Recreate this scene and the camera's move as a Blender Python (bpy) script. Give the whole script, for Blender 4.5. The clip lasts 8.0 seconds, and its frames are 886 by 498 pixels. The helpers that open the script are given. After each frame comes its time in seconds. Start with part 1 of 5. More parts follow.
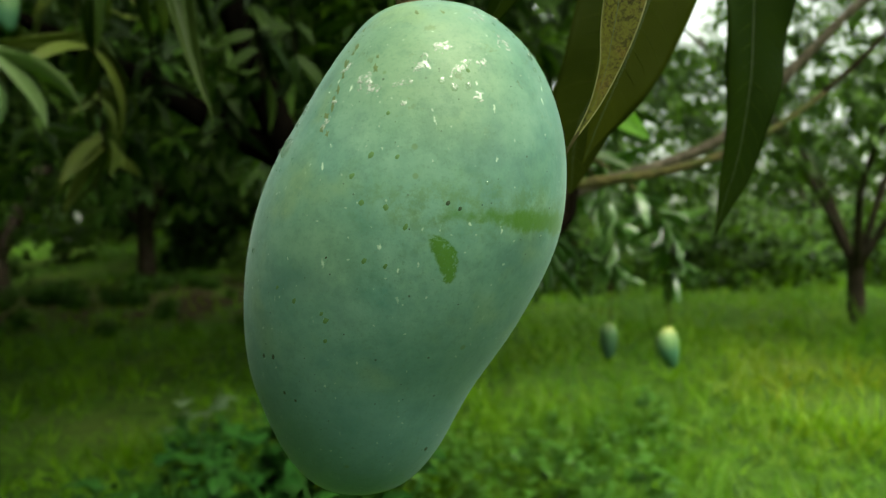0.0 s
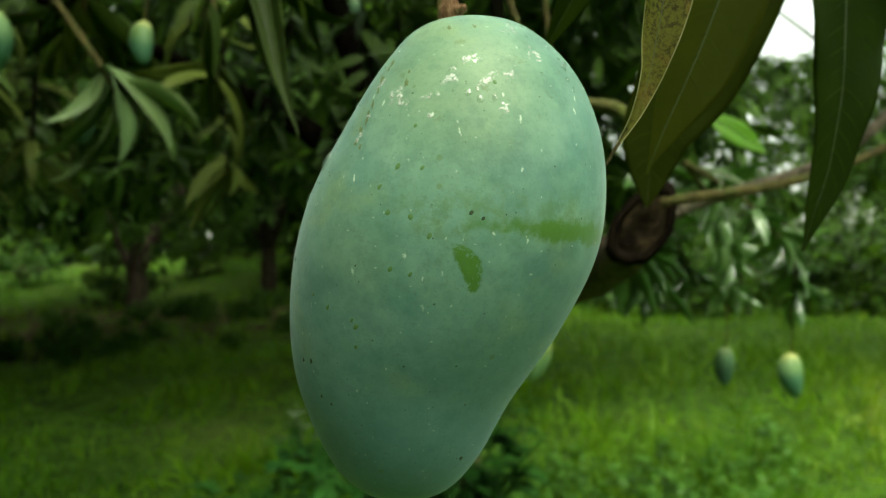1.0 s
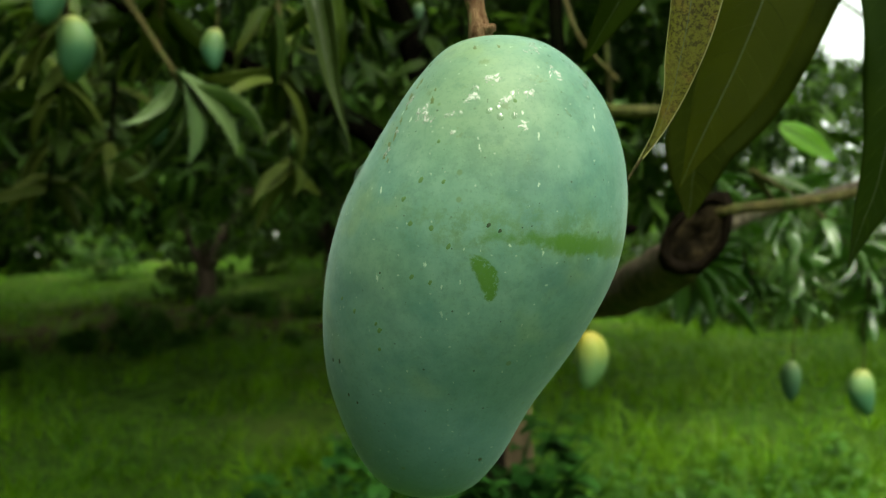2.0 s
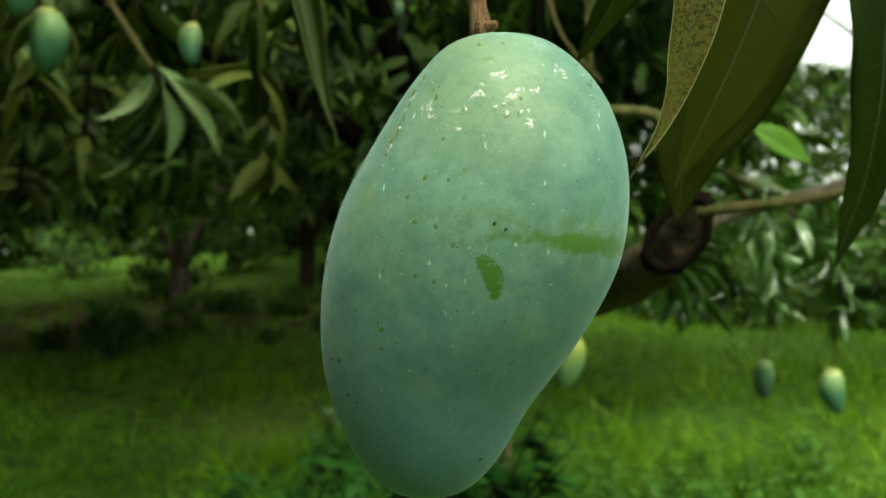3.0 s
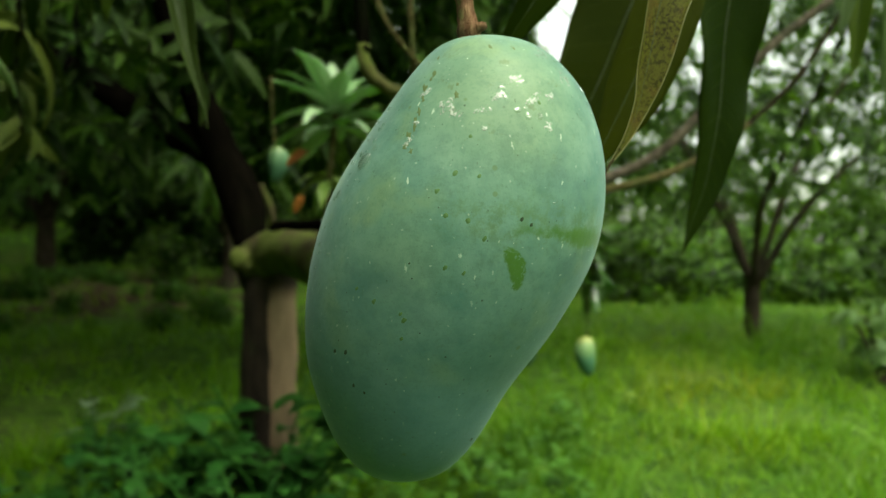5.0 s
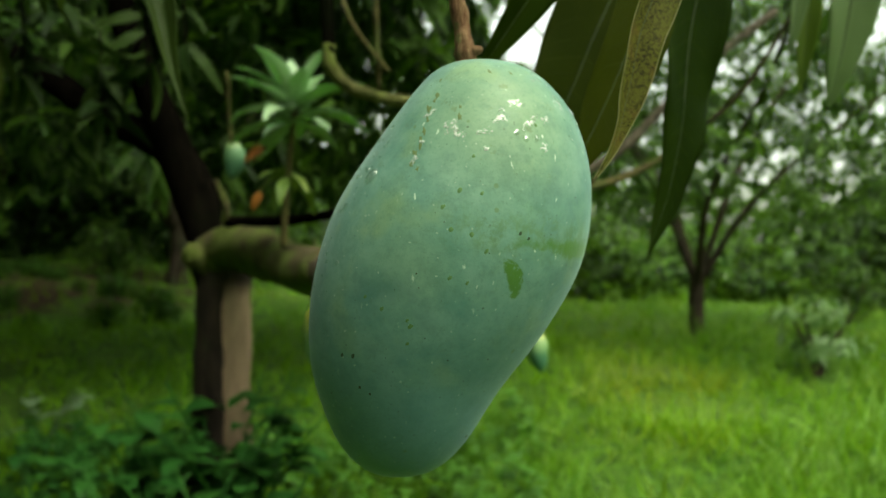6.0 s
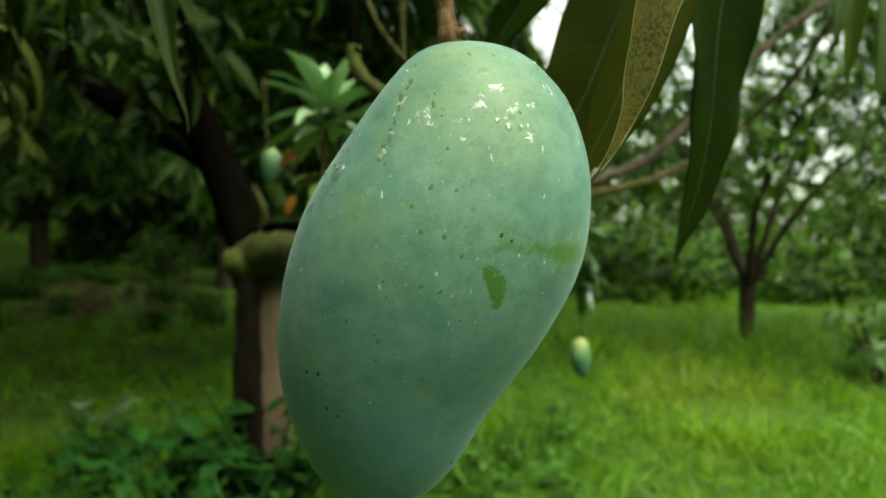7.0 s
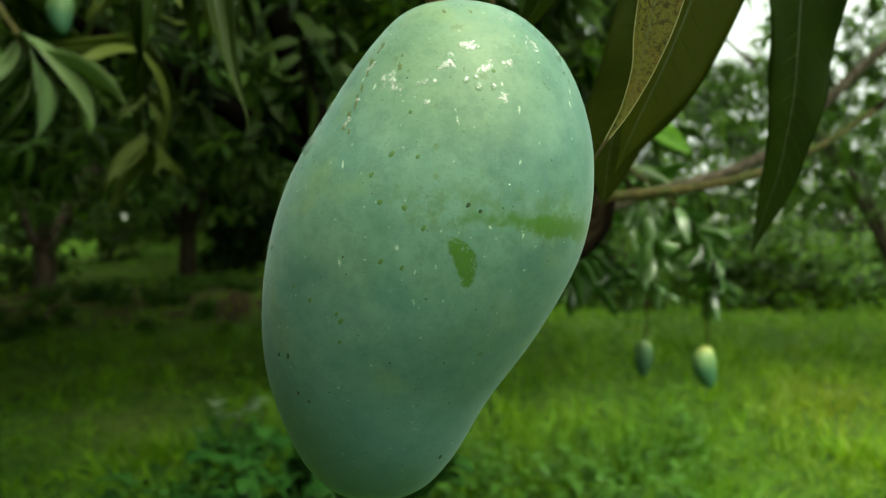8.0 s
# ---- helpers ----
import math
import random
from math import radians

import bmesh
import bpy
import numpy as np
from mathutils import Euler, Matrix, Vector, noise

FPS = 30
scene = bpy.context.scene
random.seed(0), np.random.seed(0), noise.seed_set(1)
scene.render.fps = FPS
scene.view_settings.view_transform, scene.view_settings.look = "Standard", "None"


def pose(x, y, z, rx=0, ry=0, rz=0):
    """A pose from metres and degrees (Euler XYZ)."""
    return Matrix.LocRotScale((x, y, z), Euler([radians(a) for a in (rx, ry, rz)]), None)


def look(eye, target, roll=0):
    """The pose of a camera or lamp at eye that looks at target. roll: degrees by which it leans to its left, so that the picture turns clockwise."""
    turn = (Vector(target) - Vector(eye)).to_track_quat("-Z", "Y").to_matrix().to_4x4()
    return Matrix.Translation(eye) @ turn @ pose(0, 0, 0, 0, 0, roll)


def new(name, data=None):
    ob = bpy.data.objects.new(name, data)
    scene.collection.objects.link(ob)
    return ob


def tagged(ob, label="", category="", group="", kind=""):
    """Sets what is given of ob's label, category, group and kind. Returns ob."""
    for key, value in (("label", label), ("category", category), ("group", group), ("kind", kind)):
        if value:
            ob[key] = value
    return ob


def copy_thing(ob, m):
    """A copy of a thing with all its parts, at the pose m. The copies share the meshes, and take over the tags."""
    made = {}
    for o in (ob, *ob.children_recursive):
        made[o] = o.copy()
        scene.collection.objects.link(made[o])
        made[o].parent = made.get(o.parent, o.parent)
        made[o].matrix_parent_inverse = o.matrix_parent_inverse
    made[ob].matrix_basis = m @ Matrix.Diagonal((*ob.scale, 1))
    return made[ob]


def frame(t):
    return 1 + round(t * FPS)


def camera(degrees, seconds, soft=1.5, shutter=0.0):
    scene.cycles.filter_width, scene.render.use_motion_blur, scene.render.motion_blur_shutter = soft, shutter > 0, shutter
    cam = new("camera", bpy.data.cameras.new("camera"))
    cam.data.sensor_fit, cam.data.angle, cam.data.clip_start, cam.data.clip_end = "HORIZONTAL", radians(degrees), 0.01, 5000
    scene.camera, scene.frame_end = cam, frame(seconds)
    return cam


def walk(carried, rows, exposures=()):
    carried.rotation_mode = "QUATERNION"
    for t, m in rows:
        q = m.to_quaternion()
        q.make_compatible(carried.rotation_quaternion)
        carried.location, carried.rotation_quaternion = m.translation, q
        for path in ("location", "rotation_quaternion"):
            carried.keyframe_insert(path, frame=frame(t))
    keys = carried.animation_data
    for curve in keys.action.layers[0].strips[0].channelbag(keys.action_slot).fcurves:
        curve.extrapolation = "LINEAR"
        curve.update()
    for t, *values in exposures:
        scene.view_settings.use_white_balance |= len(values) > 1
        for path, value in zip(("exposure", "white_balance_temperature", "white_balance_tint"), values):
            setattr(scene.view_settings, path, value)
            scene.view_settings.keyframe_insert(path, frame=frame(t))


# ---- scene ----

# ---------- camera ----------
cam = camera(63.13, 8.0, soft=1.15, shutter=0.35)
cam.data.dof.use_dof = True
cam.data.dof.focus_distance = 0.168
cam.data.dof.aperture_fstop = 17.5
PATH = [
    (0, (0.0000, 0.0000, 0.7500), (-0.0139, 1.9998, 0.7289), -2.57),
    (0.5, (0.0106, -0.0036, 0.7471), (-0.1847, 1.9868, 0.7389), -2.36),
    (1, (0.0200, -0.0007, 0.7470), (-0.3001, 1.9730, 0.7901), -2.08),
    (1.5, (0.0295, -0.0062, 0.7470), (-0.4024, 1.9458, 0.8043), -0.88),
    (1.7, (0.0312, -0.0070, 0.7480), (-0.4340, 1.9370, 0.8050), -0.85),
    (2.25, (0.0318, -0.0078, 0.7482), (-0.4600, 1.9310, 0.8040), -0.68),
    (2.8, (0.0278, -0.0080, 0.7482), (-0.4110, 1.9430, 0.7970), -0.52),
    (3, (0.0246, -0.0072, 0.7483), (-0.3986, 1.9469, 0.7994), -0.47),
    (3.5, (0.0157, 0.0006, 0.7451), (-0.3040, 1.9748, 0.7596), -0.55),
    (4, (-0.0020, -0.0002, 0.7473), (-0.1694, 1.9927, 0.7627), -0.62),
    (4.5, (-0.0202, -0.0070, 0.7492), (-0.0100, 1.9930, 0.7452), -0.52),
    (5, (-0.0396, -0.0176, 0.7523), (0.1816, 1.9700, 0.7390), -0.21),
    (5.2, (-0.0451, -0.0219, 0.7538), (0.2372, 1.9580, 0.7384), -0.09),
    (5.75, (-0.0560, -0.0296, 0.7563), (0.3060, 1.9365, 0.7345), 0.14),
    (6.3, (-0.0525, -0.0270, 0.7566), (0.2783, 1.9453, 0.7305), 0.24),
    (6.5, (-0.0469, -0.0229, 0.7564), (0.2577, 1.9537, 0.7320), -0.00),
    (7, (-0.0338, -0.0096, 0.7565), (0.1987, 1.9768, 0.7426), -0.22),
    (7.5, (-0.0173, 0.0065, 0.7524), (0.0666, 2.0046, 0.7309), -0.47),
    (8, (0.0039, 0.0038, 0.7482), (-0.1109, 2.0005, 0.7580), -0.71),
]
EXPOSURE = 1.83
walk(cam, [(t, look(eye, target, roll)) for t, eye, target, roll in PATH], [(0, EXPOSURE, 7500, -13), (8, EXPOSURE, 7500, -13)])

# ---------- sky and sun ----------
SUN_EL, SUN_AZ = 58.0, 150.0
world = bpy.data.worlds.new("sky")
scene.world = world
world.use_nodes = True
wn, wl = world.node_tree.nodes, world.node_tree.links
sky = wn.new("ShaderNodeTexSky")
sky.sky_type, sky.sun_disc = "NISHITA", False
sky.sun_elevation, sky.sun_rotation = radians(SUN_EL), radians(SUN_AZ)
sky.air_density, sky.dust_density = 1.0, 4.0
pale = wn.new("ShaderNodeHueSaturation")
pale.inputs["Saturation"].default_value = 0.22
wl.new(sky.outputs[0], pale.inputs["Color"])
wl.new(pale.outputs[0], wn["Background"].inputs["Color"])
wn["Background"].inputs["Strength"].default_value = 0.15
sun = new("sun", bpy.data.lights.new("sun", "SUN"))
sun.data.energy, sun.data.angle, sun.data.color = 0.5, radians(25), (1.0, 0.97, 0.9)
az, el = radians(SUN_AZ), radians(SUN_EL)
sun.matrix_world = look((0, 0, 0), (-math.sin(az) * math.cos(el), -math.cos(az) * math.cos(el), -math.sin(el)))


# ---------- node helpers ----------
class Nodes:
    """A short way to write a node material."""

    def __init__(self, name):
        self.mat = bpy.data.materials.new(name)
        self.mat.use_nodes = True
        self.tree = self.mat.node_tree
        self.bsdf = self.tree.nodes["Principled BSDF"]
        self.out = self.tree.nodes["Material Output"]

    def put(self, socket, value):
        if isinstance(value, bpy.types.NodeSocket):
            self.tree.links.new(value, socket)
        elif isinstance(value, (tuple, list)) and len(value) == 3 and socket.type == "RGBA":
            socket.default_value = (*value, 1)
        else:
            socket.default_value = value

    def node(self, kind, **ins):
        n = self.tree.nodes.new(kind)
        for key, value in ins.items():
            self.put(n.inputs[key.replace("_", " ")], value)
        return n

    def math(self, op, a, b=0.0, c=0.0):
        n = self.tree.nodes.new("ShaderNodeMath")
        n.operation = op
        for i, v in enumerate((a, b, c)):
            self.put(n.inputs[i], v)
        return n.outputs[0]

    def vmath(self, op, a, b=(0, 0, 0)):
        n = self.tree.nodes.new("ShaderNodeVectorMath")
        n.operation = op
        self.put(n.inputs[0], a)
        self.put(n.inputs[1], b)
        return n.outputs["Value"] if op in ("LENGTH", "DISTANCE", "DOT_PRODUCT") else n.outputs[0]

    def coords(self, kind="Object"):
        return self.tree.nodes.new("ShaderNodeTexCoord").outputs[kind]

    def split(self, v):
        return self.node("ShaderNodeSeparateXYZ", Vector=v).outputs

    def noise(self, vec, scale, detail=4, rough=0.55, out=0):
        n = self.node("ShaderNodeTexNoise", Vector=vec, Scale=scale, Detail=detail, Roughness=rough)
        return n.outputs[out]

    def voronoi(self, vec, scale, feature="F1"):
        n = self.node("ShaderNodeTexVoronoi", Vector=vec, Scale=scale)
        n.feature = feature
        return n.outputs

    def step(self, v, a, b, lo=0.0, hi=1.0):
        n = self.tree.nodes.new("ShaderNodeMapRange")
        n.interpolation_type = "SMOOTHSTEP"
        for i, q in enumerate((v, a, b, lo, hi)):
            self.put(n.inputs[i], q)
        return n.outputs[0]

    def mix(self, f, a, b):
        n = self.tree.nodes.new("ShaderNodeMix")
        n.data_type = "RGBA"
        self.put(n.inputs[0], f)
        self.put(n.inputs[6], a)
        self.put(n.inputs[7], b)
        return n.outputs[2]

    def bump(self, height, strength=0.3, distance=0.002):
        return self.node("ShaderNodeBump", Height=height, Strength=strength, Distance=distance).outputs[0]

    def done(self, colour, rough=0.6, normal=None, spec=0.5, **more):
        self.put(self.bsdf.inputs["Base Color"], colour)
        self.put(self.bsdf.inputs["Roughness"], rough)
        self.put(self.bsdf.inputs["Specular IOR Level"], spec)
        if normal is not None:
            self.put(self.bsdf.inputs["Normal"], normal)
        for key, value in more.items():
            self.put(self.bsdf.inputs[key.replace("_", " ")], value)
        return self.mat

    def see_through(self, colour, share):
        """Adds light that passes through a thin leaf."""
        t = self.node("ShaderNodeBsdfTranslucent", Color=colour)
        m = self.node("ShaderNodeMixShader", Fac=share)
        self.tree.links.new(self.bsdf.outputs[0], m.inputs[1])
        self.tree.links.new(t.outputs[0], m.inputs[2])
        self.tree.links.new(m.outputs[0], self.out.inputs["Surface"])
        return self.mat


# ---------- materials ----------
def leaf_material(name, dark, light, through_colour, share=0.35, rough=0.38, island=True, scale=60, spec=0.3, lo=0.15):
    n = Nodes(name)
    v = n.coords()
    if island:
        r = n.tree.nodes.new("ShaderNodeNewGeometry").outputs["Random Per Island"]
    else:
        r = n.tree.nodes.new("ShaderNodeObjectInfo").outputs["Random"]
    blot = n.noise(v, scale, 3)
    f = n.math("MULTIPLY_ADD", blot, 0.5, n.math("MULTIPLY", r, 0.6))
    col = n.mix(n.step(f, lo, 0.85), dark, light)
    n.done(col, rough, n.bump(n.noise(v, scale * 4, 2), 0.15, 0.001), spec)
    return n.see_through(n.mix(n.step(f, lo, 0.85), tuple(c * (0.7 if lo < 0.3 else 0.25) for c in through_colour), through_colour), share)


LEAF_CROWN = leaf_material("crown_leaf", (0.012, 0.029, 0.005), (0.075, 0.138, 0.025), (0.12, 0.26, 0.02), 0.22, 0.5, scale=6, spec=0.12, lo=0.42)
LEAF_LIGHT = leaf_material("lighter_leaf", (0.045, 0.11, 0.03), (0.11, 0.21, 0.05), (0.22, 0.42, 0.05), 0.4, 0.35, scale=20)
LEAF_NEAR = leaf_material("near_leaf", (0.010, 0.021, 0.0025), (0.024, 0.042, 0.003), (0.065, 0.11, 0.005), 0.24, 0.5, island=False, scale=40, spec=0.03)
LEAF_EAST = leaf_material("open_crown_leaf", (0.011, 0.030, 0.005), (0.082, 0.158, 0.024), (0.15, 0.30, 0.02), 0.38, 0.4, scale=6, spec=0.18, lo=0.33)
LEAF_SICKLE = leaf_material("yellow_green_leaf", (0.022, 0.040, 0.006), (0.046, 0.074, 0.013), (0.09, 0.145, 0.015), 0.35, 0.4, island=False, scale=40)
LEAF_OLIVE = leaf_material("olive_leaf", (0.017, 0.025, 0.003), (0.040, 0.050, 0.004), (0.09, 0.115, 0.006), 0.3, 0.55, island=False, scale=40, spec=0.04)
# Darker copy of the olive leaf; its shade is in the colour.
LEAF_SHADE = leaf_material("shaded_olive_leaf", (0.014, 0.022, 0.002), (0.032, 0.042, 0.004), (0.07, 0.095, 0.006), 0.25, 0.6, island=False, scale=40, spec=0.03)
LEAF_PALE = leaf_material("pale_leaf", (0.07, 0.12, 0.045), (0.13, 0.19, 0.075), (0.2, 0.32, 0.06), 0.3, 0.4, island=False, scale=40)
LEAF_GLOSSY = leaf_material("glossy_leaf", (0.03, 0.085, 0.014), (0.085, 0.18, 0.035), (0.17, 0.36, 0.03), 0.3, 0.2, island=False, scale=40, spec=0.9)
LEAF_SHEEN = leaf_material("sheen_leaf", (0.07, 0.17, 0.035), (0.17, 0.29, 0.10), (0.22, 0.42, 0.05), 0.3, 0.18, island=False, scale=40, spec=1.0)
LEAF_DEEP = leaf_material("deep_green_leaf", (0.018, 0.055, 0.010), (0.05, 0.12, 0.022), (0.10, 0.22, 0.02), 0.25, 0.25, island=False, scale=40, spec=0.7)
# Light green whitened further: the sky's sheen is put into the base colour.
LEAF_ROSETTE = leaf_material("whitened_sheen_leaf", (0.21, 0.38, 0.15), (0.42, 0.56, 0.36), (0.25, 0.5, 0.05), 0.3, 0.17, island=False, scale=40, spec=1.0)
LEAF_LIGHT_ONE = leaf_material("yellowing_leaf", (0.10, 0.19, 0.035), (0.24, 0.30, 0.08), (0.3, 0.42, 0.06), 0.4, 0.35, island=False, scale=40)
# Mid, dim and open copies of the leaf: light and shade in the colour.
LEAF_MID = leaf_material("mid_green_leaf", (0.04, 0.085, 0.012), (0.10, 0.165, 0.028), (0.17, 0.28, 0.03), 0.35, 0.4, island=False, scale=40)
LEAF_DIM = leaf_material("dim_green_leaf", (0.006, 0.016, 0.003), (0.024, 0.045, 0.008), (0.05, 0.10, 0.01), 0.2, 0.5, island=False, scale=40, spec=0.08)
LEAF_OPEN = leaf_material("open_olive_leaf", (0.032, 0.052, 0.009), (0.08, 0.105, 0.02), (0.13, 0.18, 0.02), 0.28, 0.5, island=False, scale=40, spec=0.12)
LEAF_ASH = leaf_material("ashen_leaf", (0.08, 0.15, 0.07), (0.17, 0.25, 0.14), (0.2, 0.32, 0.1), 0.25, 0.4, island=False, scale=40)
LEAF_BRIGHT = leaf_material("sunlit_leaf", (0.10, 0.24, 0.02), (0.16, 0.34, 0.03), (0.35, 0.7, 0.04), 0.5, 0.4, island=False, scale=40)
LEAF_LIME = leaf_material("dull_lime_leaf", (0.06, 0.10, 0.012), (0.10, 0.15, 0.02), (0.2, 0.32, 0.02), 0.35, 0.4, island=False, scale=40)
LEAF_GREY = leaf_material("greyed_leaf", (0.035, 0.05, 0.022), (0.07, 0.09, 0.045), (0.1, 0.15, 0.03), 0.25, 0.5, island=False, scale=40)
LEAF_EDGE = leaf_material("leaf_margin", (0.18, 0.18, 0.07), (0.28, 0.28, 0.12), (0.3, 0.3, 0.1), 0.2, 0.5, island=False, scale=40)
LEAF_DEAD = leaf_material("dry_leaf", (0.22, 0.08, 0.02), (0.38, 0.15, 0.03), (0.4, 0.15, 0.02), 0.3, 0.6, island=False, scale=40)


def grass_material():
    """Grass blades: green and straw by the blade, with yellower and deeper patches over the meadow."""
    n = Nodes("grass_blade")
    v = n.coords()
    r = n.tree.nodes.new("ShaderNodeNewGeometry").outputs["Random Per Island"]
    patch = n.noise(v, 1.1, 3)
    f = n.math("ADD", n.math("MULTIPLY_ADD", r, 0.32, n.math("MULTIPLY", patch, 0.45)), n.math("MULTIPLY_ADD", n.noise(v, 5, 3), 1.05, -0.34))
    col = n.mix(n.step(f, 0.25, 0.75), (0.022, 0.105, 0.006), (0.185, 0.375, 0.012))
    yellow = n.math("MULTIPLY", n.step(n.noise(v, 1.3, 2), 0.47, 0.62), n.math("MULTIPLY", n.step(r, 0.15, 0.9), n.step(n.split(v)[0], -0.6, 0.9)))
    col = n.mix(n.math("MULTIPLY", yellow, 0.7), col, (0.25, 0.29, 0.014))
    dry = n.step(n.math("MULTIPLY_ADD", n.noise(v, 3, 3), 0.5, n.vmath("DISTANCE", v, (1.62, 3.3, 0.05))), 0.85, 0.45)
    col = n.mix(n.math("MULTIPLY", dry, n.step(r, 0.1, 0.8, 0.3, 0.9)), col, (0.29, 0.27, 0.014))
    col = n.mix(n.step(n.noise(v, 0.9, 2), 0.56, 0.40, 0.0, 0.4), col, (0.04, 0.14, 0.016))
    col = n.mix(n.step(r, 0.96, 0.985, 0.0, 0.35), col, (0.26, 0.32, 0.10))
    seed = n.math("MULTIPLY", n.step(n.noise(v, 2.2, 3), 0.44, 0.62), n.step(r, 0.35, 0.75, 0.0, 0.55))
    col = n.mix(n.math("MULTIPLY", seed, n.step(n.split(v)[0], -0.3, 0.8)), col, (0.22, 0.36, 0.10))
    n.done(col, 0.45, None, 0.25)
    return n.see_through(n.mix(0.5, col, (0.26, 0.44, 0.016)), 0.4)


GRASS = grass_material()
LEAF_GLOSSY_CLOUD = leaf_material("sapling_leaf", (0.075, 0.15, 0.045), (0.17, 0.26, 0.11), (0.22, 0.4, 0.06), 0.3, 0.35, scale=20)
# Darker copies of the weed green, carrying the shade under the trees.
WEED_DARK = leaf_material("shaded_weed_leaf", (0.014, 0.062, 0.010), (0.036, 0.115, 0.018), (0.07, 0.20, 0.018), 0.3, 0.5, island=False, scale=30, spec=0.12)
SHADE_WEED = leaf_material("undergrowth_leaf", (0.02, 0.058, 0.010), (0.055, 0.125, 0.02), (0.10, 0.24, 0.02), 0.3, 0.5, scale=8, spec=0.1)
WEED = leaf_material("weed_leaf", (0.040, 0.125, 0.016), (0.10, 0.235, 0.032), (0.19, 0.40, 0.03), 0.35, 0.42, scale=12)


def spotted_leaf_material():
    n = Nodes("spotted_leaf")
    v = n.coords()
    fine = n.step(n.noise(v, 900, 6, 0.8), 0.46, 0.58)
    zone = n.step(n.noise(v, 70, 4), 0.30, 0.55, 0.3, 1.0)
    dots = n.math("MULTIPLY", fine, zone)
    rust = n.step(n.noise(v, 160, 4), 0.5, 0.66)
    col = n.mix(n.noise(v, 40, 3), (0.058, 0.070, 0.008), (0.150, 0.140, 0.020))
    col = n.mix(n.math("MULTIPLY", rust, 0.75), col, (0.15, 0.10, 0.025))
    col = n.mix(n.math("MULTIPLY", dots, 0.85), col, (0.03, 0.026, 0.008))
    n.done(col, 0.6, n.bump(n.noise(v, 700, 3), 0.25, 0.0006), 0.15)
    return n.see_through(n.mix(dots, (0.20, 0.22, 0.03), (0.04, 0.032, 0.006)), 0.3)


LEAF_SPOT = spotted_leaf_material()


def bark_material(name, a, b, moss, moss_share=0.5, scale=18.0, peeled=None, spec=0.2):
    n = Nodes(name)
    v = n.coords()
    x, y, z = n.split(v)[:3]
    stretched = n.node("ShaderNodeCombineXYZ", X=x, Y=y, Z=n.math("MULTIPLY", z, 0.25)).outputs[0]
    ridge = n.noise(stretched, scale * 2.2, 6, 0.65)
    col = n.mix(n.step(ridge, 0.3, 0.7), a, b)
    green = n.step(n.noise(v, scale * 0.5, 4), 0.62 - 0.3 * moss_share, 0.75 - 0.2 * moss_share)
    col = n.mix(green, col, moss)
    lichen = n.step(n.noise(v, scale * 1.4, 3), 0.66, 0.74)
    col = n.mix(n.math("MULTIPLY", lichen, 0.4), col, tuple(2.2 * q for q in b))
    if peeled:
        edge = n.math("MULTIPLY_ADD", n.noise(v, 9, 4), 0.03, n.math("SUBTRACT", x, 0.03))
        bare = n.math("MULTIPLY", n.step(edge, -0.002, 0.004), n.step(z, 0.66, 0.60))
        col = n.mix(bare, col, n.mix(n.step(ridge, 0.3, 0.7), tuple(c * 0.7 for c in peeled), peeled))
    return n.done(col, 0.9, n.bump(ridge, 0.9, 0.012), spec, IOR=1.45 if spec > 0.1 else 1.03)


# Near-black bark: the canopy's shade on limbs and twigs is put into the colour.
BARK_SHADED = bark_material("bark", (0.0018, 0.0016, 0.0012), (0.005, 0.004, 0.0029), (0.0035, 0.0043, 0.002), 0.25, 14, spec=0.03)
BARK_PEELED = bark_material("peeled_bark", (0.008, 0.006, 0.0045), (0.03, 0.021, 0.015), (0.02, 0.026, 0.009), 0.2, 14, (0.25, 0.175, 0.115))
BARK_MOSS = bark_material("mossy_bark", (0.036, 0.028, 0.014), (0.085, 0.068, 0.034), (0.075, 0.095, 0.02), 0.85, 26)
BARK_GREY = bark_material("lichen_bark", (0.055, 0.045, 0.032), (0.13, 0.108, 0.078), (0.05, 0.058, 0.028), 0.3, 40)
BARK_BROWN = bark_material("brown_bark", (0.035, 0.026, 0.019), (0.12, 0.09, 0.066), (0.05, 0.052, 0.022), 0.35, 34)
BARK_DARK = bark_material("dark_twig_bark", (0.012, 0.010, 0.006), (0.035, 0.028, 0.018), (0.03, 0.034, 0.014), 0.3, 60, spec=0.05)
BRANCH_GREEN = bark_material("green_branch_bark", (0.055, 0.056, 0.016), (0.125, 0.125, 0.045), (0.11, 0.135, 0.03), 0.6, 50)
BARK_FAR = bark_material("grey_bark", (0.022, 0.018, 0.013), (0.06, 0.047, 0.036), (0.04, 0.052, 0.024), 0.3, 9, spec=0.08)
TWIG = bark_material("twig_bark", (0.045, 0.04, 0.014), (0.10, 0.085, 0.028), (0.06, 0.072, 0.018), 0.5, 60)
STEM = bark_material("fruit_stem", (0.20, 0.095, 0.05), (0.46, 0.28, 0.16), (0.30, 0.26, 0.11), 0.1, 260)


def wound_material():
    n = Nodes("cut_wood")
    v = n.coords()
    rings = n.noise(v, 55, 6, 0.75)
    col = n.mix(n.step(rings, 0.42, 0.66), (0.006, 0.0045, 0.003), (0.040, 0.029, 0.016))
    return n.done(col, 0.95, n.bump(rings, 1.0, 0.012), 0.03)


WOUND = wound_material()
CHAR = bark_material("black_bark", (0.005, 0.004, 0.003), (0.015, 0.011, 0.008), (0.02, 0.02, 0.01), 0.1, 60, spec=0.03)


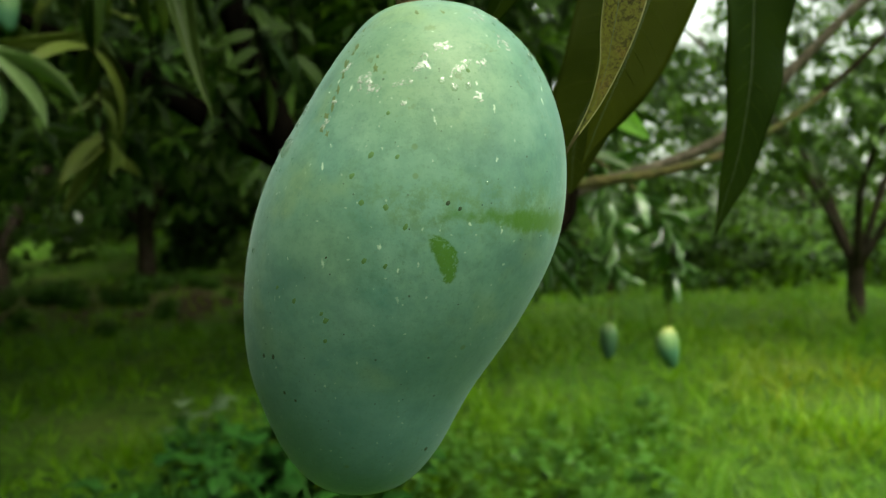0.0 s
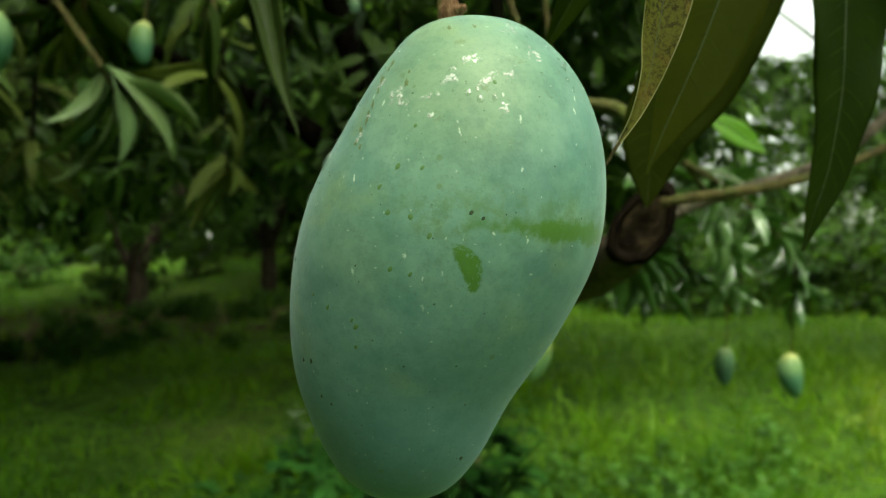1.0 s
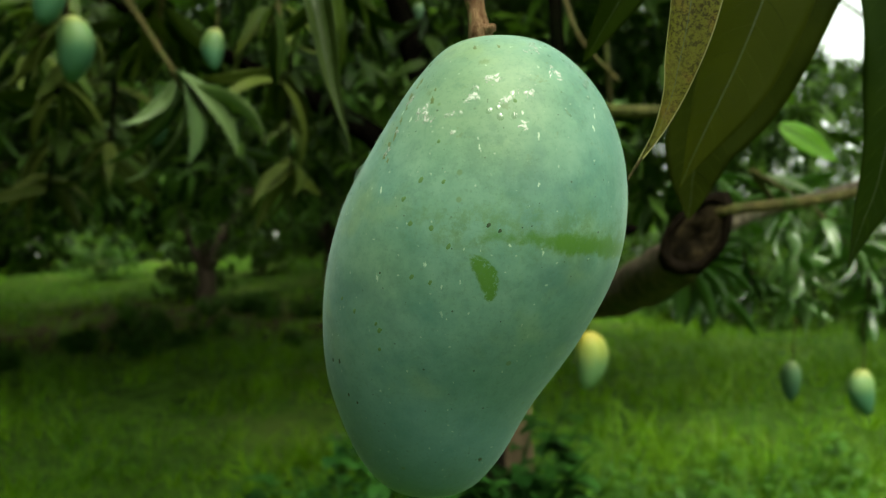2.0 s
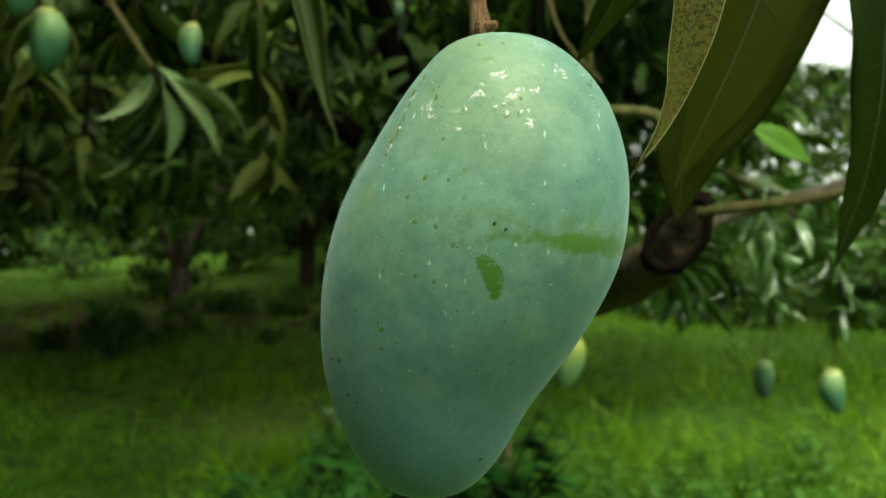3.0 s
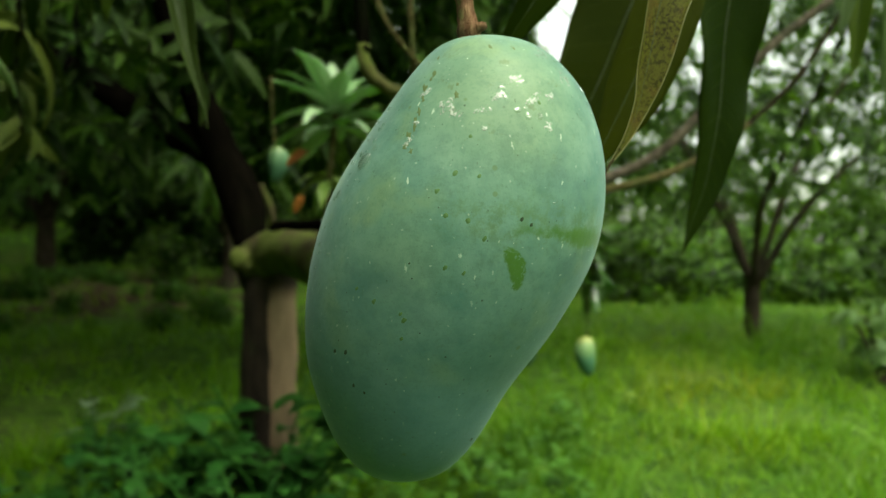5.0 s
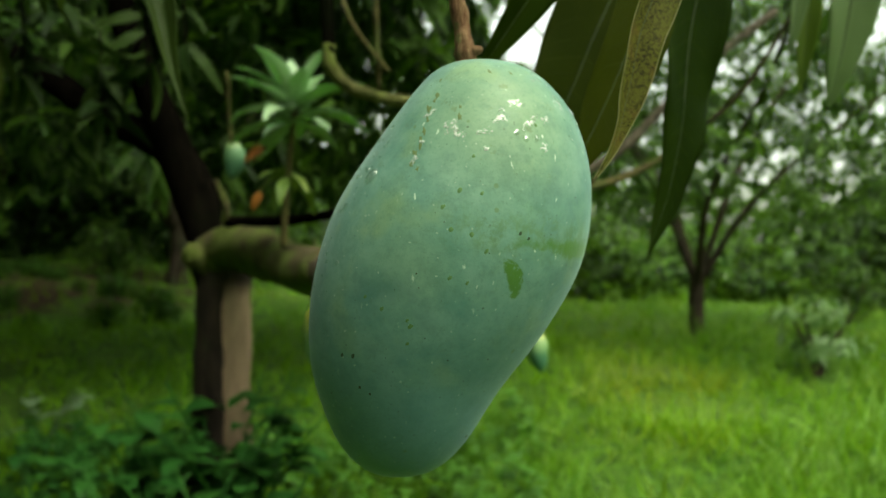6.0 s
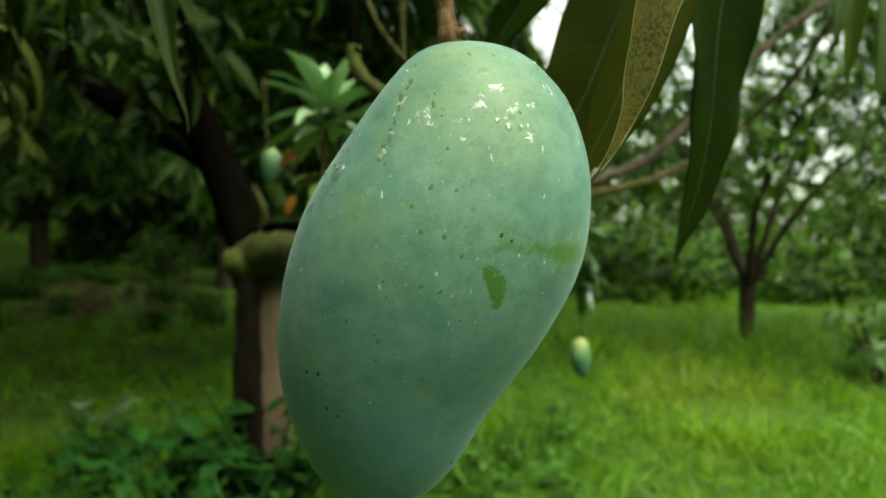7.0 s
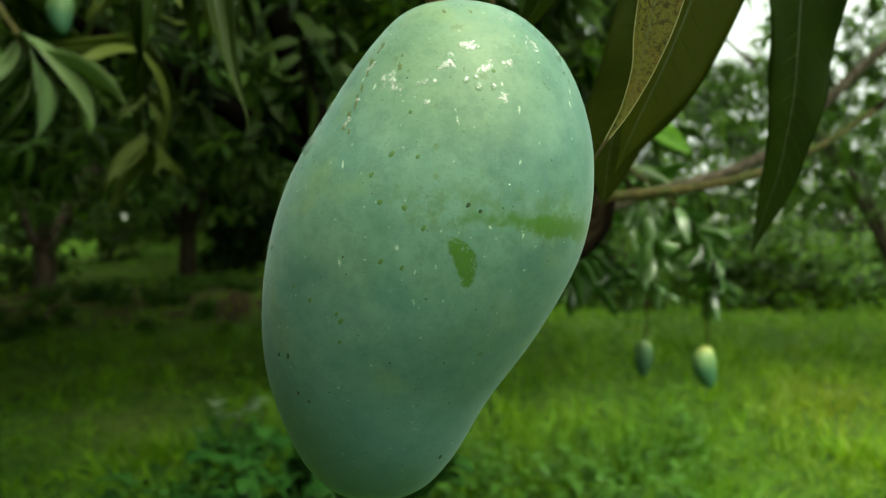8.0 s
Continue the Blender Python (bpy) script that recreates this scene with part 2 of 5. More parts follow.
def skin_material():
    """Waxy bloom over a green skin, with rubbed marks, a rub stripe, lenticels and fine specks."""
    n = Nodes("mango_skin")
    v = n.coords()
    x, y, z = n.split(v)[:3]
    big = n.noise(v, 26, 3)
    mid = n.noise(v, 75, 5, 0.6)
    fine = n.noise(v, 420, 4, 0.65)
    blot = n.noise(v, 190, 5, 0.6)
    bloom = n.mix(n.step(n.math("MULTIPLY_ADD", blot, 0.4, n.math("MULTIPLY", mid, 0.6)), 0.22, 0.78), BLOOM_DARK, BLOOM_LIGHT)
    warm = n.math("ADD", n.step(n.vmath("DISTANCE", v, (-0.003, 0.168, 0.789)), 0.034, 0.004),
                  n.math("MULTIPLY", n.step(n.vmath("DISTANCE", v, (-0.031, 0.164, 0.748)), 0.02, 0.003), 0.5))
    warm = n.math("MULTIPLY", warm, n.math("MULTIPLY_ADD", big, 0.8, 0.35))
    col = n.mix(n.math("MULTIPLY", warm, 0.62), bloom, SKIN_WARM)
    yellow = n.step(n.noise(v, 48, 3), 0.54, 0.74)
    col = n.mix(n.math("MULTIPLY", yellow, 0.5), col, SKIN_WARM)
    col = n.mix(n.step(n.noise(v, 38, 4, 0.6, 0), 0.54, 0.70, 0.0, 0.42), col, (0.05, 0.125, 0.115))
    cloud = n.noise(v, 120, 6, 0.7)
    col = n.mix(n.step(cloud, 0.47, 0.66, 0.0, 0.34), col, (0.052, 0.135, 0.10))
    col = n.mix(n.step(n.noise(v, 105, 5, 0.65), 0.52, 0.70, 0.0, 0.30), col, (0.17, 0.30, 0.19))
    # Bluer, darker tone low down: the underside's shade is put into the skin.
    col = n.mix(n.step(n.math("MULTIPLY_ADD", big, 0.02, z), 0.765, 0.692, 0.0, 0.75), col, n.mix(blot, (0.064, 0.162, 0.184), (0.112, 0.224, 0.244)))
    # rub stripe
    wob = n.math("MULTIPLY_ADD", n.noise(v, 190, 4), 0.006, -0.003)
    line = n.math("ADD", n.math("SUBTRACT", z, n.math("MULTIPLY_ADD", x, -0.1, 0.7554)), wob)
    width = n.step(x, -0.012, 0.03, 0.0006, 0.0026)
    band = n.step(n.math("MAXIMUM", n.math("DIVIDE", n.math("MULTIPLY", line, -1.0), width), n.math("DIVIDE", line, n.math("MULTIPLY", width, 1.5))), 1.5, 0.1)
    along = n.math("MULTIPLY", n.step(x, -0.022, 0.026), n.step(x, 0.06, 0.05))
    cover = n.math("MULTIPLY_ADD", n.math("MULTIPLY", band, along), 0.62, n.math("MULTIPLY_ADD", n.noise(v, 330, 5, 0.7), 0.75, n.math("MULTIPLY", n.noise(v, 120, 3), 0.25)))
    stripe = n.math("MULTIPLY", n.step(cover, 0.62, 1.10), n.step(along, 0.0, 0.6, 0.5, 1.0))
    # leaf-shaped rub: two circles that overlap
    flat = n.node("ShaderNodeCombineXYZ", X=n.math("MULTIPLY_ADD", n.noise(v, 900, 3), 0.0016, n.math("SUBTRACT", x, 0.0008)), Y=0.0, Z=z).outputs[0]
    d1 = n.vmath("DISTANCE", flat, (-0.0042, 0, 0.7452))
    d2 = n.vmath("DISTANCE", flat, (0.0165, 0, 0.7530))
    leafy = n.math("MULTIPLY", n.step(d1, 0.0068, 0.0060), n.step(d2, 0.0212, 0.0203))
    tail = n.step(n.vmath("DISTANCE", flat, (-0.0003, 0, 0.7412)), 0.0014, 0.0008)
    fray = n.math("MULTIPLY_ADD", n.step(d1, 0.0040, 0.0066), 0.10, 0.33)
    leafy = n.math("MULTIPLY", n.math("MAXIMUM", leafy, tail), n.step(n.math("SUBTRACT", n.noise(v, 820, 4, 0.7), fray), -0.03, 0.10, 0.25, 1.0))
    haze = n.math("MULTIPLY", n.step(n.math("ABSOLUTE", n.math("SUBTRACT", line, 0.003)), 0.010, 0.001), n.math("MULTIPLY", n.step(x, -0.034, -0.004), n.step(x, 0.058, 0.04)))
    haze = n.math("MULTIPLY", haze, n.step(n.noise(v, 240, 5, 0.75), 0.36, 0.66))
    col = n.mix(n.math("MULTIPLY", haze, 0.55), col, (0.085, 0.165, 0.045))
    rub = n.math("MAXIMUM", stripe, leafy)
    col = n.mix(n.math("MULTIPLY", rub, 0.92), col, (0.060, 0.150, 0.013))
    # pale specks and green lenticels
    warp = n.vmath("ADD", v, n.vmath("MULTIPLY", n.noise(v, 700, 2, 0.5, 1), (0.0016, 0.0016, 0.0016)))
    sp = n.voronoi(warp, 330)
    speck = n.math("MULTIPLY", n.step(sp["Distance"], 0.14, 0.05), n.step(n.split(sp["Color"])[0], 0.36, 0.40))
    col = n.mix(n.math("MULTIPLY", speck, 0.5), col, (0.42, 0.52, 0.42))
    ln = n.voronoi(v, 130)
    lent = n.math("MULTIPLY", n.step(ln["Distance"], 0.13, 0.07), n.step(n.split(ln["Color"])[1], 0.80, 0.84))
    col = n.mix(n.math("MULTIPLY", lent, 0.6), col, (0.095, 0.16, 0.05))
    dk = n.voronoi(v, 260)
    dark = n.math("MULTIPLY", n.step(dk["Distance"], 0.10, 0.05), n.step(n.split(dk["Color"])[2], 0.76, 0.79))
    col = n.mix(n.math("MULTIPLY", dark, 0.8), col, (0.03, 0.05, 0.03))
    tick_at = n.vmath("MULTIPLY", warp, (1.0, 1.0, 0.3))
    tk = n.voronoi(tick_at, 300)
    tick = n.math("MULTIPLY", n.step(tk["Distance"], 0.13, 0.05), n.step(n.split(tk["Color"])[0], 0.52, 0.56))
    tick = n.math("MULTIPLY", tick, n.step(z, 0.725, 0.765, 0.15, 1.0))
    col = n.mix(n.math("MULTIPLY", tick, 0.9), col, (0.5, 0.6, 0.48))
    grit = n.voronoi(v, 480)
    col = n.mix(n.math("MULTIPLY", n.step(grit["Distance"], 0.12, 0.05), n.step(n.split(grit["Color"])[0], 0.82, 0.84, 0.0, 0.85)), col, (0.02, 0.03, 0.02))
    col = n.mix(n.step(n.noise(v, 950, 3, 0.7), 0.5, 0.72, 0.0, 0.32), col, (0.07, 0.145, 0.09))
    # dull stains near the shoulder
    stain = n.math("MULTIPLY", n.step(n.noise(v, 170, 5, 0.7), 0.60, 0.68), n.step(z, 0.765, 0.785))
    col = n.mix(n.math("MULTIPLY", stain, 0.35), col, (0.095, 0.125, 0.037))
    rough = n.math("MULTIPLY_ADD", rub, -0.12, n.math("MULTIPLY_ADD", fine, 0.14, 0.44))
    height = n.math("ADD", n.math("MULTIPLY", fine, 0.5), n.math("MULTIPLY", mid, 0.8))
    return n.done(col, rough, n.bump(height, 0.2, 0.0006), 0.3, Sheen_Weight=0.2, Sheen_Roughness=0.4, Sheen_Tint=(0.75, 0.95, 1.0, 1))


BLOOM_DARK, BLOOM_LIGHT, SKIN_WARM = (0.066, 0.180, 0.147), (0.172, 0.298, 0.230), (0.222, 0.312, 0.135)
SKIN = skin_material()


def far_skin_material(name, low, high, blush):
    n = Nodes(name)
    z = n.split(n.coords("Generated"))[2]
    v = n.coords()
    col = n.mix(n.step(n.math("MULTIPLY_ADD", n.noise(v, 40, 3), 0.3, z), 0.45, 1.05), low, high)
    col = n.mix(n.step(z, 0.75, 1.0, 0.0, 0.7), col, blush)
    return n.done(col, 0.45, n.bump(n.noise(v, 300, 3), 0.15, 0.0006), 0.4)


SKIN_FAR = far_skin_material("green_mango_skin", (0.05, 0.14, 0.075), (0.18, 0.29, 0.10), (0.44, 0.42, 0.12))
# Darker copy of the green skin, with the shade of the leaves in it.
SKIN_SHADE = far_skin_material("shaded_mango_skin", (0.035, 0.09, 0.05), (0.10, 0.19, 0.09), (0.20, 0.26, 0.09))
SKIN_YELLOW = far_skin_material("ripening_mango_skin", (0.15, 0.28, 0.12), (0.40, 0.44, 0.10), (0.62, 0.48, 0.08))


def plain(name, colour, rough=0.5, spec=0.5, **more):
    n = Nodes(name)
    tint = n.mix(n.noise(n.coords(), 500, 3), tuple(c * 0.75 for c in colour), colour)
    return n.done(tint, rough, None, spec, **more)


SPOT = plain("lenticel", (0.078, 0.17, 0.045), 0.6)
STAIN = plain("sap_stain", (0.105, 0.155, 0.045), 0.5)
SPOT_DARK = plain("dark_lenticel", (0.022, 0.052, 0.016), 0.6)


def water_material():
    """Clear water on the skin: what lies beneath shows, with a mirror sheen that grows at a glancing angle."""
    n = Nodes("water")
    clear = n.node("ShaderNodeBsdfTransparent", Color=(0.93, 0.96, 0.93))
    sheen = n.node("ShaderNodeBsdfGlossy", Color=(1, 1, 1), Roughness=0.06)
    n.put(sheen.inputs["Normal"], n.bump(n.noise(n.coords(), 700, 3), 0.6, 0.0006))
    fres = n.node("ShaderNodeFresnel", IOR=1.33).outputs[0]
    m = n.node("ShaderNodeMixShader", Fac=n.math("MINIMUM", n.math("MULTIPLY_ADD", fres, 1.5, 0.06), 0.6))
    # A small share of white stands for the light caught inside the drops.
    pale = n.node("ShaderNodeBsdfDiffuse", Color=(0.9, 0.97, 0.9))
    body = n.node("ShaderNodeMixShader", Fac=0.05)
    n.tree.links.new(clear.outputs[0], body.inputs[1])
    n.tree.links.new(pale.outputs[0], body.inputs[2])
    n.tree.links.new(body.outputs[0], m.inputs[1])
    n.tree.links.new(sheen.outputs[0], m.inputs[2])
    n.tree.links.new(m.outputs[0], n.out.inputs["Surface"])
    return n.mat


WATER = water_material()


def film_glint_material():
    """Thin film of water: sky glint painted as pale gloss, with holes and frayed edges."""
    n = Nodes("film_glint")
    v = n.coords()
    hole = n.math("MULTIPLY", n.step(n.noise(v, 620, 5, 0.7), 0.46, 0.56), n.step(n.noise(v, 1700, 3), 0.36, 0.5, 0.45, 1.0))
    n.done((0.88, 0.95, 0.88), 0.08, n.bump(n.noise(v, 500, 3), 0.5, 0.0005), 0.9)
    clear = n.node("ShaderNodeBsdfTransparent", Color=(1, 1, 1))
    m = n.node("ShaderNodeMixShader", Fac=n.math("MULTIPLY", hole, 0.48))
    n.tree.links.new(clear.outputs[0], m.inputs[1])
    n.tree.links.new(n.bsdf.outputs[0], m.inputs[2])
    n.tree.links.new(m.outputs[0], n.out.inputs["Surface"])
    return n.mat


FILM_GLINT = film_glint_material()


def ground_material():
    n = Nodes("ground")
    v = n.coords()
    x, y, z = n.split(v)[:3]
    tuft = n.noise(v, 9, 6, 0.65)
    patch = n.noise(v, 0.8, 4)
    col = n.mix(n.step(tuft, 0.3, 0.7), (0.022, 0.055, 0.008), (0.07, 0.14, 0.014))
    col = n.mix(n.step(patch, 0.50, 0.68, 0.0, 0.5), col, (0.10, 0.13, 0.03))
    soil = n.mix(tuft, (0.016, 0.011, 0.006), (0.045, 0.028, 0.015))
    basin = n.step(n.vmath("DISTANCE", v, (-5.0, 7.4, 0.25)), 2.8, 1.9)
    basin = n.math("MAXIMUM", basin, n.step(n.vmath("DISTANCE", v, (-2.6, 8.2, 0.3)), 2.4, 1.5))
    col = n.mix(n.math("MULTIPLY", basin, n.step(n.noise(v, 3, 4), 0.35, 0.55)), col, soil)
    path = n.math("MULTIPLY", n.step(n.math("ABSOLUTE", n.math("SUBTRACT", y, n.math("MULTIPLY_ADD", x, -0.2, 11.6))), 0.9, 0.4), n.step(x, -9.5, -11.5))
    col = n.mix(path, col, (0.27, 0.22, 0.16))
    return n.done(col, 0.95, n.bump(tuft, 0.8, 0.05), 0.1)


GROUND = ground_material()


# ---------- mesh helpers ----------
def mesh_of(name, verts, faces, smooth=True):
    me = bpy.data.meshes.new(name)
    me.from_pydata([tuple(map(float, p)) for p in verts], [], [tuple(map(int, f)) for f in faces])
    me.update()
    if smooth:
        me.polygons.foreach_set("use_smooth", [True] * len(me.polygons))
    return me


def part(name, data, material, parent=None, label=""):
    """One mesh object, under a thing or a part where parent is given."""
    me = data
    if isinstance(data, tuple):
        me = mesh_of(name, *data)
    if isinstance(data, bmesh.types.BMesh):
        me = bpy.data.meshes.new(name)
        data.to_mesh(me)
        data.free()
    if material and not me.materials:
        me.materials.append(material)
    ob = new(name, me)
    if parent:
        ob.parent = parent
    return tagged(ob, label)


def empty(name, place=(0, 0, 0)):
    ob = new(name)
    ob.empty_display_size = 0.02
    ob.location = place
    return ob


def smooth_line(points, per=6):
    """A Catmull-Rom line through points (rows of any length)."""
    p = np.array(points, float)
    p = np.vstack([2 * p[0] - p[1], p, 2 * p[-1] - p[-2]])
    out = []
    for i in range(1, len(p) - 2):
        for f in np.linspace(0, 1, per, endpoint=False):
            a, b, c, d = p[i - 1], p[i], p[i + 1], p[i + 2]
            out.append(0.5 * (2 * b + (c - a) * f + (2 * a - 5 * b + 4 * c - d) * f * f + (3 * b - a - 3 * c + d) * f**3))
    out.append(p[-2])
    return np.array(out)


def tube(points, segs=10, per=6, rough=0.0, seed=0, caps=True):
    """A bent, tapered round form; points are rows of x, y, z, radius."""
    line = smooth_line(points, per)
    rng = np.random.RandomState(seed)
    pos, rad = line[:, :3], line[:, 3]
    tan = np.gradient(pos, axis=0)
    tan /= np.linalg.norm(tan, axis=1)[:, None] + 1e-12
    ref = np.array([0.0, 0.0, 1.0]) if abs(tan[0][2]) < 0.9 else np.array([1.0, 0.0, 0.0])
    verts, faces = [], []
    lumps = rng.normal(0, 1, (len(pos), segs))
    lumps = (lumps + np.roll(lumps, 1, 1) + np.roll(lumps, 1, 0)) / 3
    for i in range(len(pos)):
        side = np.cross(tan[i], ref)
        side /= np.linalg.norm(side) + 1e-12
        ref = np.cross(side, tan[i])
        for k in range(segs):
            a = 2 * math.pi * k / segs
            r = rad[i] * (1 + rough * lumps[i, k])
            verts.append(pos[i] + r * (math.cos(a) * side + math.sin(a) * ref))
    for i in range(len(pos) - 1):
        for k in range(segs):
            a, b = i * segs + k, i * segs + (k + 1) % segs
            faces.append((a, b, b + segs, a + segs))
    if caps:
        faces.append(tuple(range(segs))[::-1])
        faces.append(tuple(range((len(pos) - 1) * segs, len(pos) * segs)))
    return verts, faces


def merged(*pieces):
    verts, faces = [], []
    for v, f in pieces:
        n = len(verts)
        verts += list(v)
        faces += [tuple(i + n for i in q) for q in f]
    return verts, faces


def leaf_width(s, belly=0.85):
    """Half the width of a lance-shaped leaf along its length, as a share of the widest."""
    return np.sin(np.pi * np.clip(s, 0, 1) ** belly) ** 0.75 * (1 - 0.28 * s)


def blade(length, width, droop=0.4, fold=0.3, wave=0.03, seed=0, rows=22, cols=9, thick=0.0004, twist=0.0, belly=0.85):
    """A lance leaf along +y with its face to +z: bent down, folded on its midrib, wavy at the edge, with both faces."""
    rng = np.random.RandomState(seed)
    ph = rng.uniform(0, 6.28, 3)
    top = []
    for i in range(rows):
        s = i / (rows - 1)
        ang = droop * s
        yc = length * (math.sin(ang) / droop if droop > 1e-3 else s)
        zc = -length * ((1 - math.cos(ang)) / droop if droop > 1e-3 else 0)
        w = width / 2 * max(float(leaf_width(np.array(s), belly)), 0.015)
        for k in range(cols):
            c = 2 * k / (cols - 1) - 1
            lift = abs(c) * w * math.sin(fold) + wave * width * abs(c) * math.sin(9 * s + ph[0] + 2 * c) * (1 - 0.5 * s)
            off = c * w * math.cos(fold)
            tw = twist * s
            ox, oz = off * math.cos(tw) - lift * math.sin(tw), off * math.sin(tw) + lift * math.cos(tw)
            top.append((ox, yc + oz * math.sin(ang), zc + oz * math.cos(ang)))
    top = np.array(top)
    verts = list(top) + list(top - [0, 0, thick])
    n, faces = rows * cols, []
    for i in range(rows - 1):
        for k in range(cols - 1):
            a = i * cols + k
            faces.append((a, a + 1, a + cols + 1, a + cols))
            faces.append((n + a, n + a + cols, n + a + cols + 1, n + a + 1))
        for a, b in ((i * cols, (i + 1) * cols), ((i + 1) * cols + cols - 1, i * cols + cols - 1)):
            faces.append((a, b, b + n, a + n))
    rib = [(*top[i * cols + cols // 2], 0.0011 * (1.05 - i / rows) * width / 0.045) for i in range(0, rows, 2)]
    return (verts, faces), tube(rib, 6, 2)


def aim(place, way, face=(0, 0, 1)):
    """A pose at place whose +y runs along way and whose +z is near face."""
    y = Vector(way).normalized()
    x = y.cross(Vector(face)).normalized()
    z = x.cross(y)
    return Matrix.Translation(place) @ Matrix((x, y, z)).transposed().to_4x4()


def near_leaf(place, way, face, length, width, material, label, droop=0.4, fold=0.3, wave=0.03, seed=0, twist=0.0, rib_material=None, belly=0.85):
    thing = empty("mango_leaf", place)
    thing.matrix_world = aim(place, way, face)
    tagged(thing, label, "leaf")
    b, rib = blade(length, width, droop, fold, wave, seed, 26, 11, 0.0004, twist, belly)
    face_part = part("blade", b, material, thing)
    part("midrib", rib, rib_material or LEAF_GREY, face_part, "paler raised midrib")
    part("petiole", tube([(0, 0.002, 0, 0.0011), (0, -0.012, 0.001, 0.001), (0, -0.03, 0.006, 0.0012)], 7, 4), rib_material or TWIG, thing)
    return thing


def hanging_leaf(rows, face, material, label, fold=0.25, wave=0.06, seed=0, turn=0.0, curl=0.0, rib_material=None, margin=None, drip=None):
    """A leaf that hangs along a bent midline. rows: x, y, z, half the width, from the stalk to the tip; face: where its blade looks;
    turn: twist from stalk to tip; curl: how far one edge rolls over."""
    rng = np.random.RandomState(seed)
    line = smooth_line(rows, 7)
    pos, half = line[:, :3], np.maximum(line[:, 3], 0.0003)
    tan = np.gradient(pos, axis=0)
    tan /= np.linalg.norm(tan, axis=1)[:, None]
    base, n, cols = pos[0].copy(), len(pos), 13
    ph = rng.uniform(0, 6.28, 3)
    grid = np.zeros((n, cols, 3))
    for i in range(n):
        s = i / (n - 1)
        side = np.cross(tan[i], np.array(face, float))
        side /= np.linalg.norm(side)
        out = np.cross(side, tan[i])
        a = turn * s
        side, out = side * math.cos(a) + out * math.sin(a), out * math.cos(a) - side * math.sin(a)
        for k in range(cols):
            c = 2 * k / (cols - 1) - 1
            ripple = wave * abs(c) ** 1.5 * (math.sin(11 * s + ph[0] + 1.7 * c) + 0.5 * math.sin(23 * s + ph[1] - c))
            roll = curl * max(c - 0.35, 0) ** 2
            grid[i, k] = pos[i] - base + side * half[i] * (c * math.cos(fold) - roll * 0.8) + out * half[i] * (abs(c) * math.sin(fold) + ripple + roll * 1.5)
    top = grid.reshape(-1, 3)
    verts, m, faces = list(top) + list(top + np.array([0, 0.0004, 0])), n * cols, []
    for i in range(n - 1):
        for k in range(cols - 1):
            a = i * cols + k
            faces.append((a, a + 1, a + cols + 1, a + cols))
            faces.append((m + a, m + a + cols, m + a + cols + 1, m + a + 1))
        for a, b in ((i * cols, (i + 1) * cols), ((i + 1) * cols + cols - 1, i * cols + cols - 1)):
            faces.append((a, b, b + m, a + m))
    thing = empty("mango_leaf", base)
    tagged(thing, label, "leaf")
    body = part("blade", (verts, faces), material, thing)
    wide = float(half.max())
    part("midrib", tube([(*grid[i, cols // 2], 0.022 * wide * (1.1 - i / n)) for i in range(0, n, 3)], 6, 2), rib_material or LEAF_GREY, body, "paler raised midrib")
    for sgn in (-1, 1):
        for q in range(3, n - 8, 3):
            k, j = cols // 2 + sgn * (cols // 2 - 1), min(q + 4, n - 1)
            mid = grid[(q + j) // 2, cols // 2 + sgn * 3]
            part("side_vein", tube([(*grid[q, cols // 2], 0.008 * wide), (*mid, 0.007 * wide), (*grid[j, k], 0.004 * wide)], 4, 3), material, body)
    if margin:
        for k in (0, cols - 1):
            part("margin", tube([(*q, 0.00016) for q in grid[2:, k]], 5, 2), margin, body, "thin cream leaf edge")
    tip = grid[-1, cols // 2]
    way = tan[-1]
    if drip:
        part("drip_tip", tube([(*(tip - way * 0.002), 0.0006), (*(tip + way * 0.006), 0.0004), (*(tip + way * 0.013 + [-0.001, 0, -0.001]), 0.0002)], 6, 3), drip, body, "dry narrow tip")
    up = -tan[0]
    part("petiole", tube([(*(up * -0.003), 0.0011), (*(up * 0.014), 0.001), (*(up * 0.03 + [0, 0.004, 0.004]), 0.0013)], 7, 4), rib_material or TWIG, thing)
    return thing


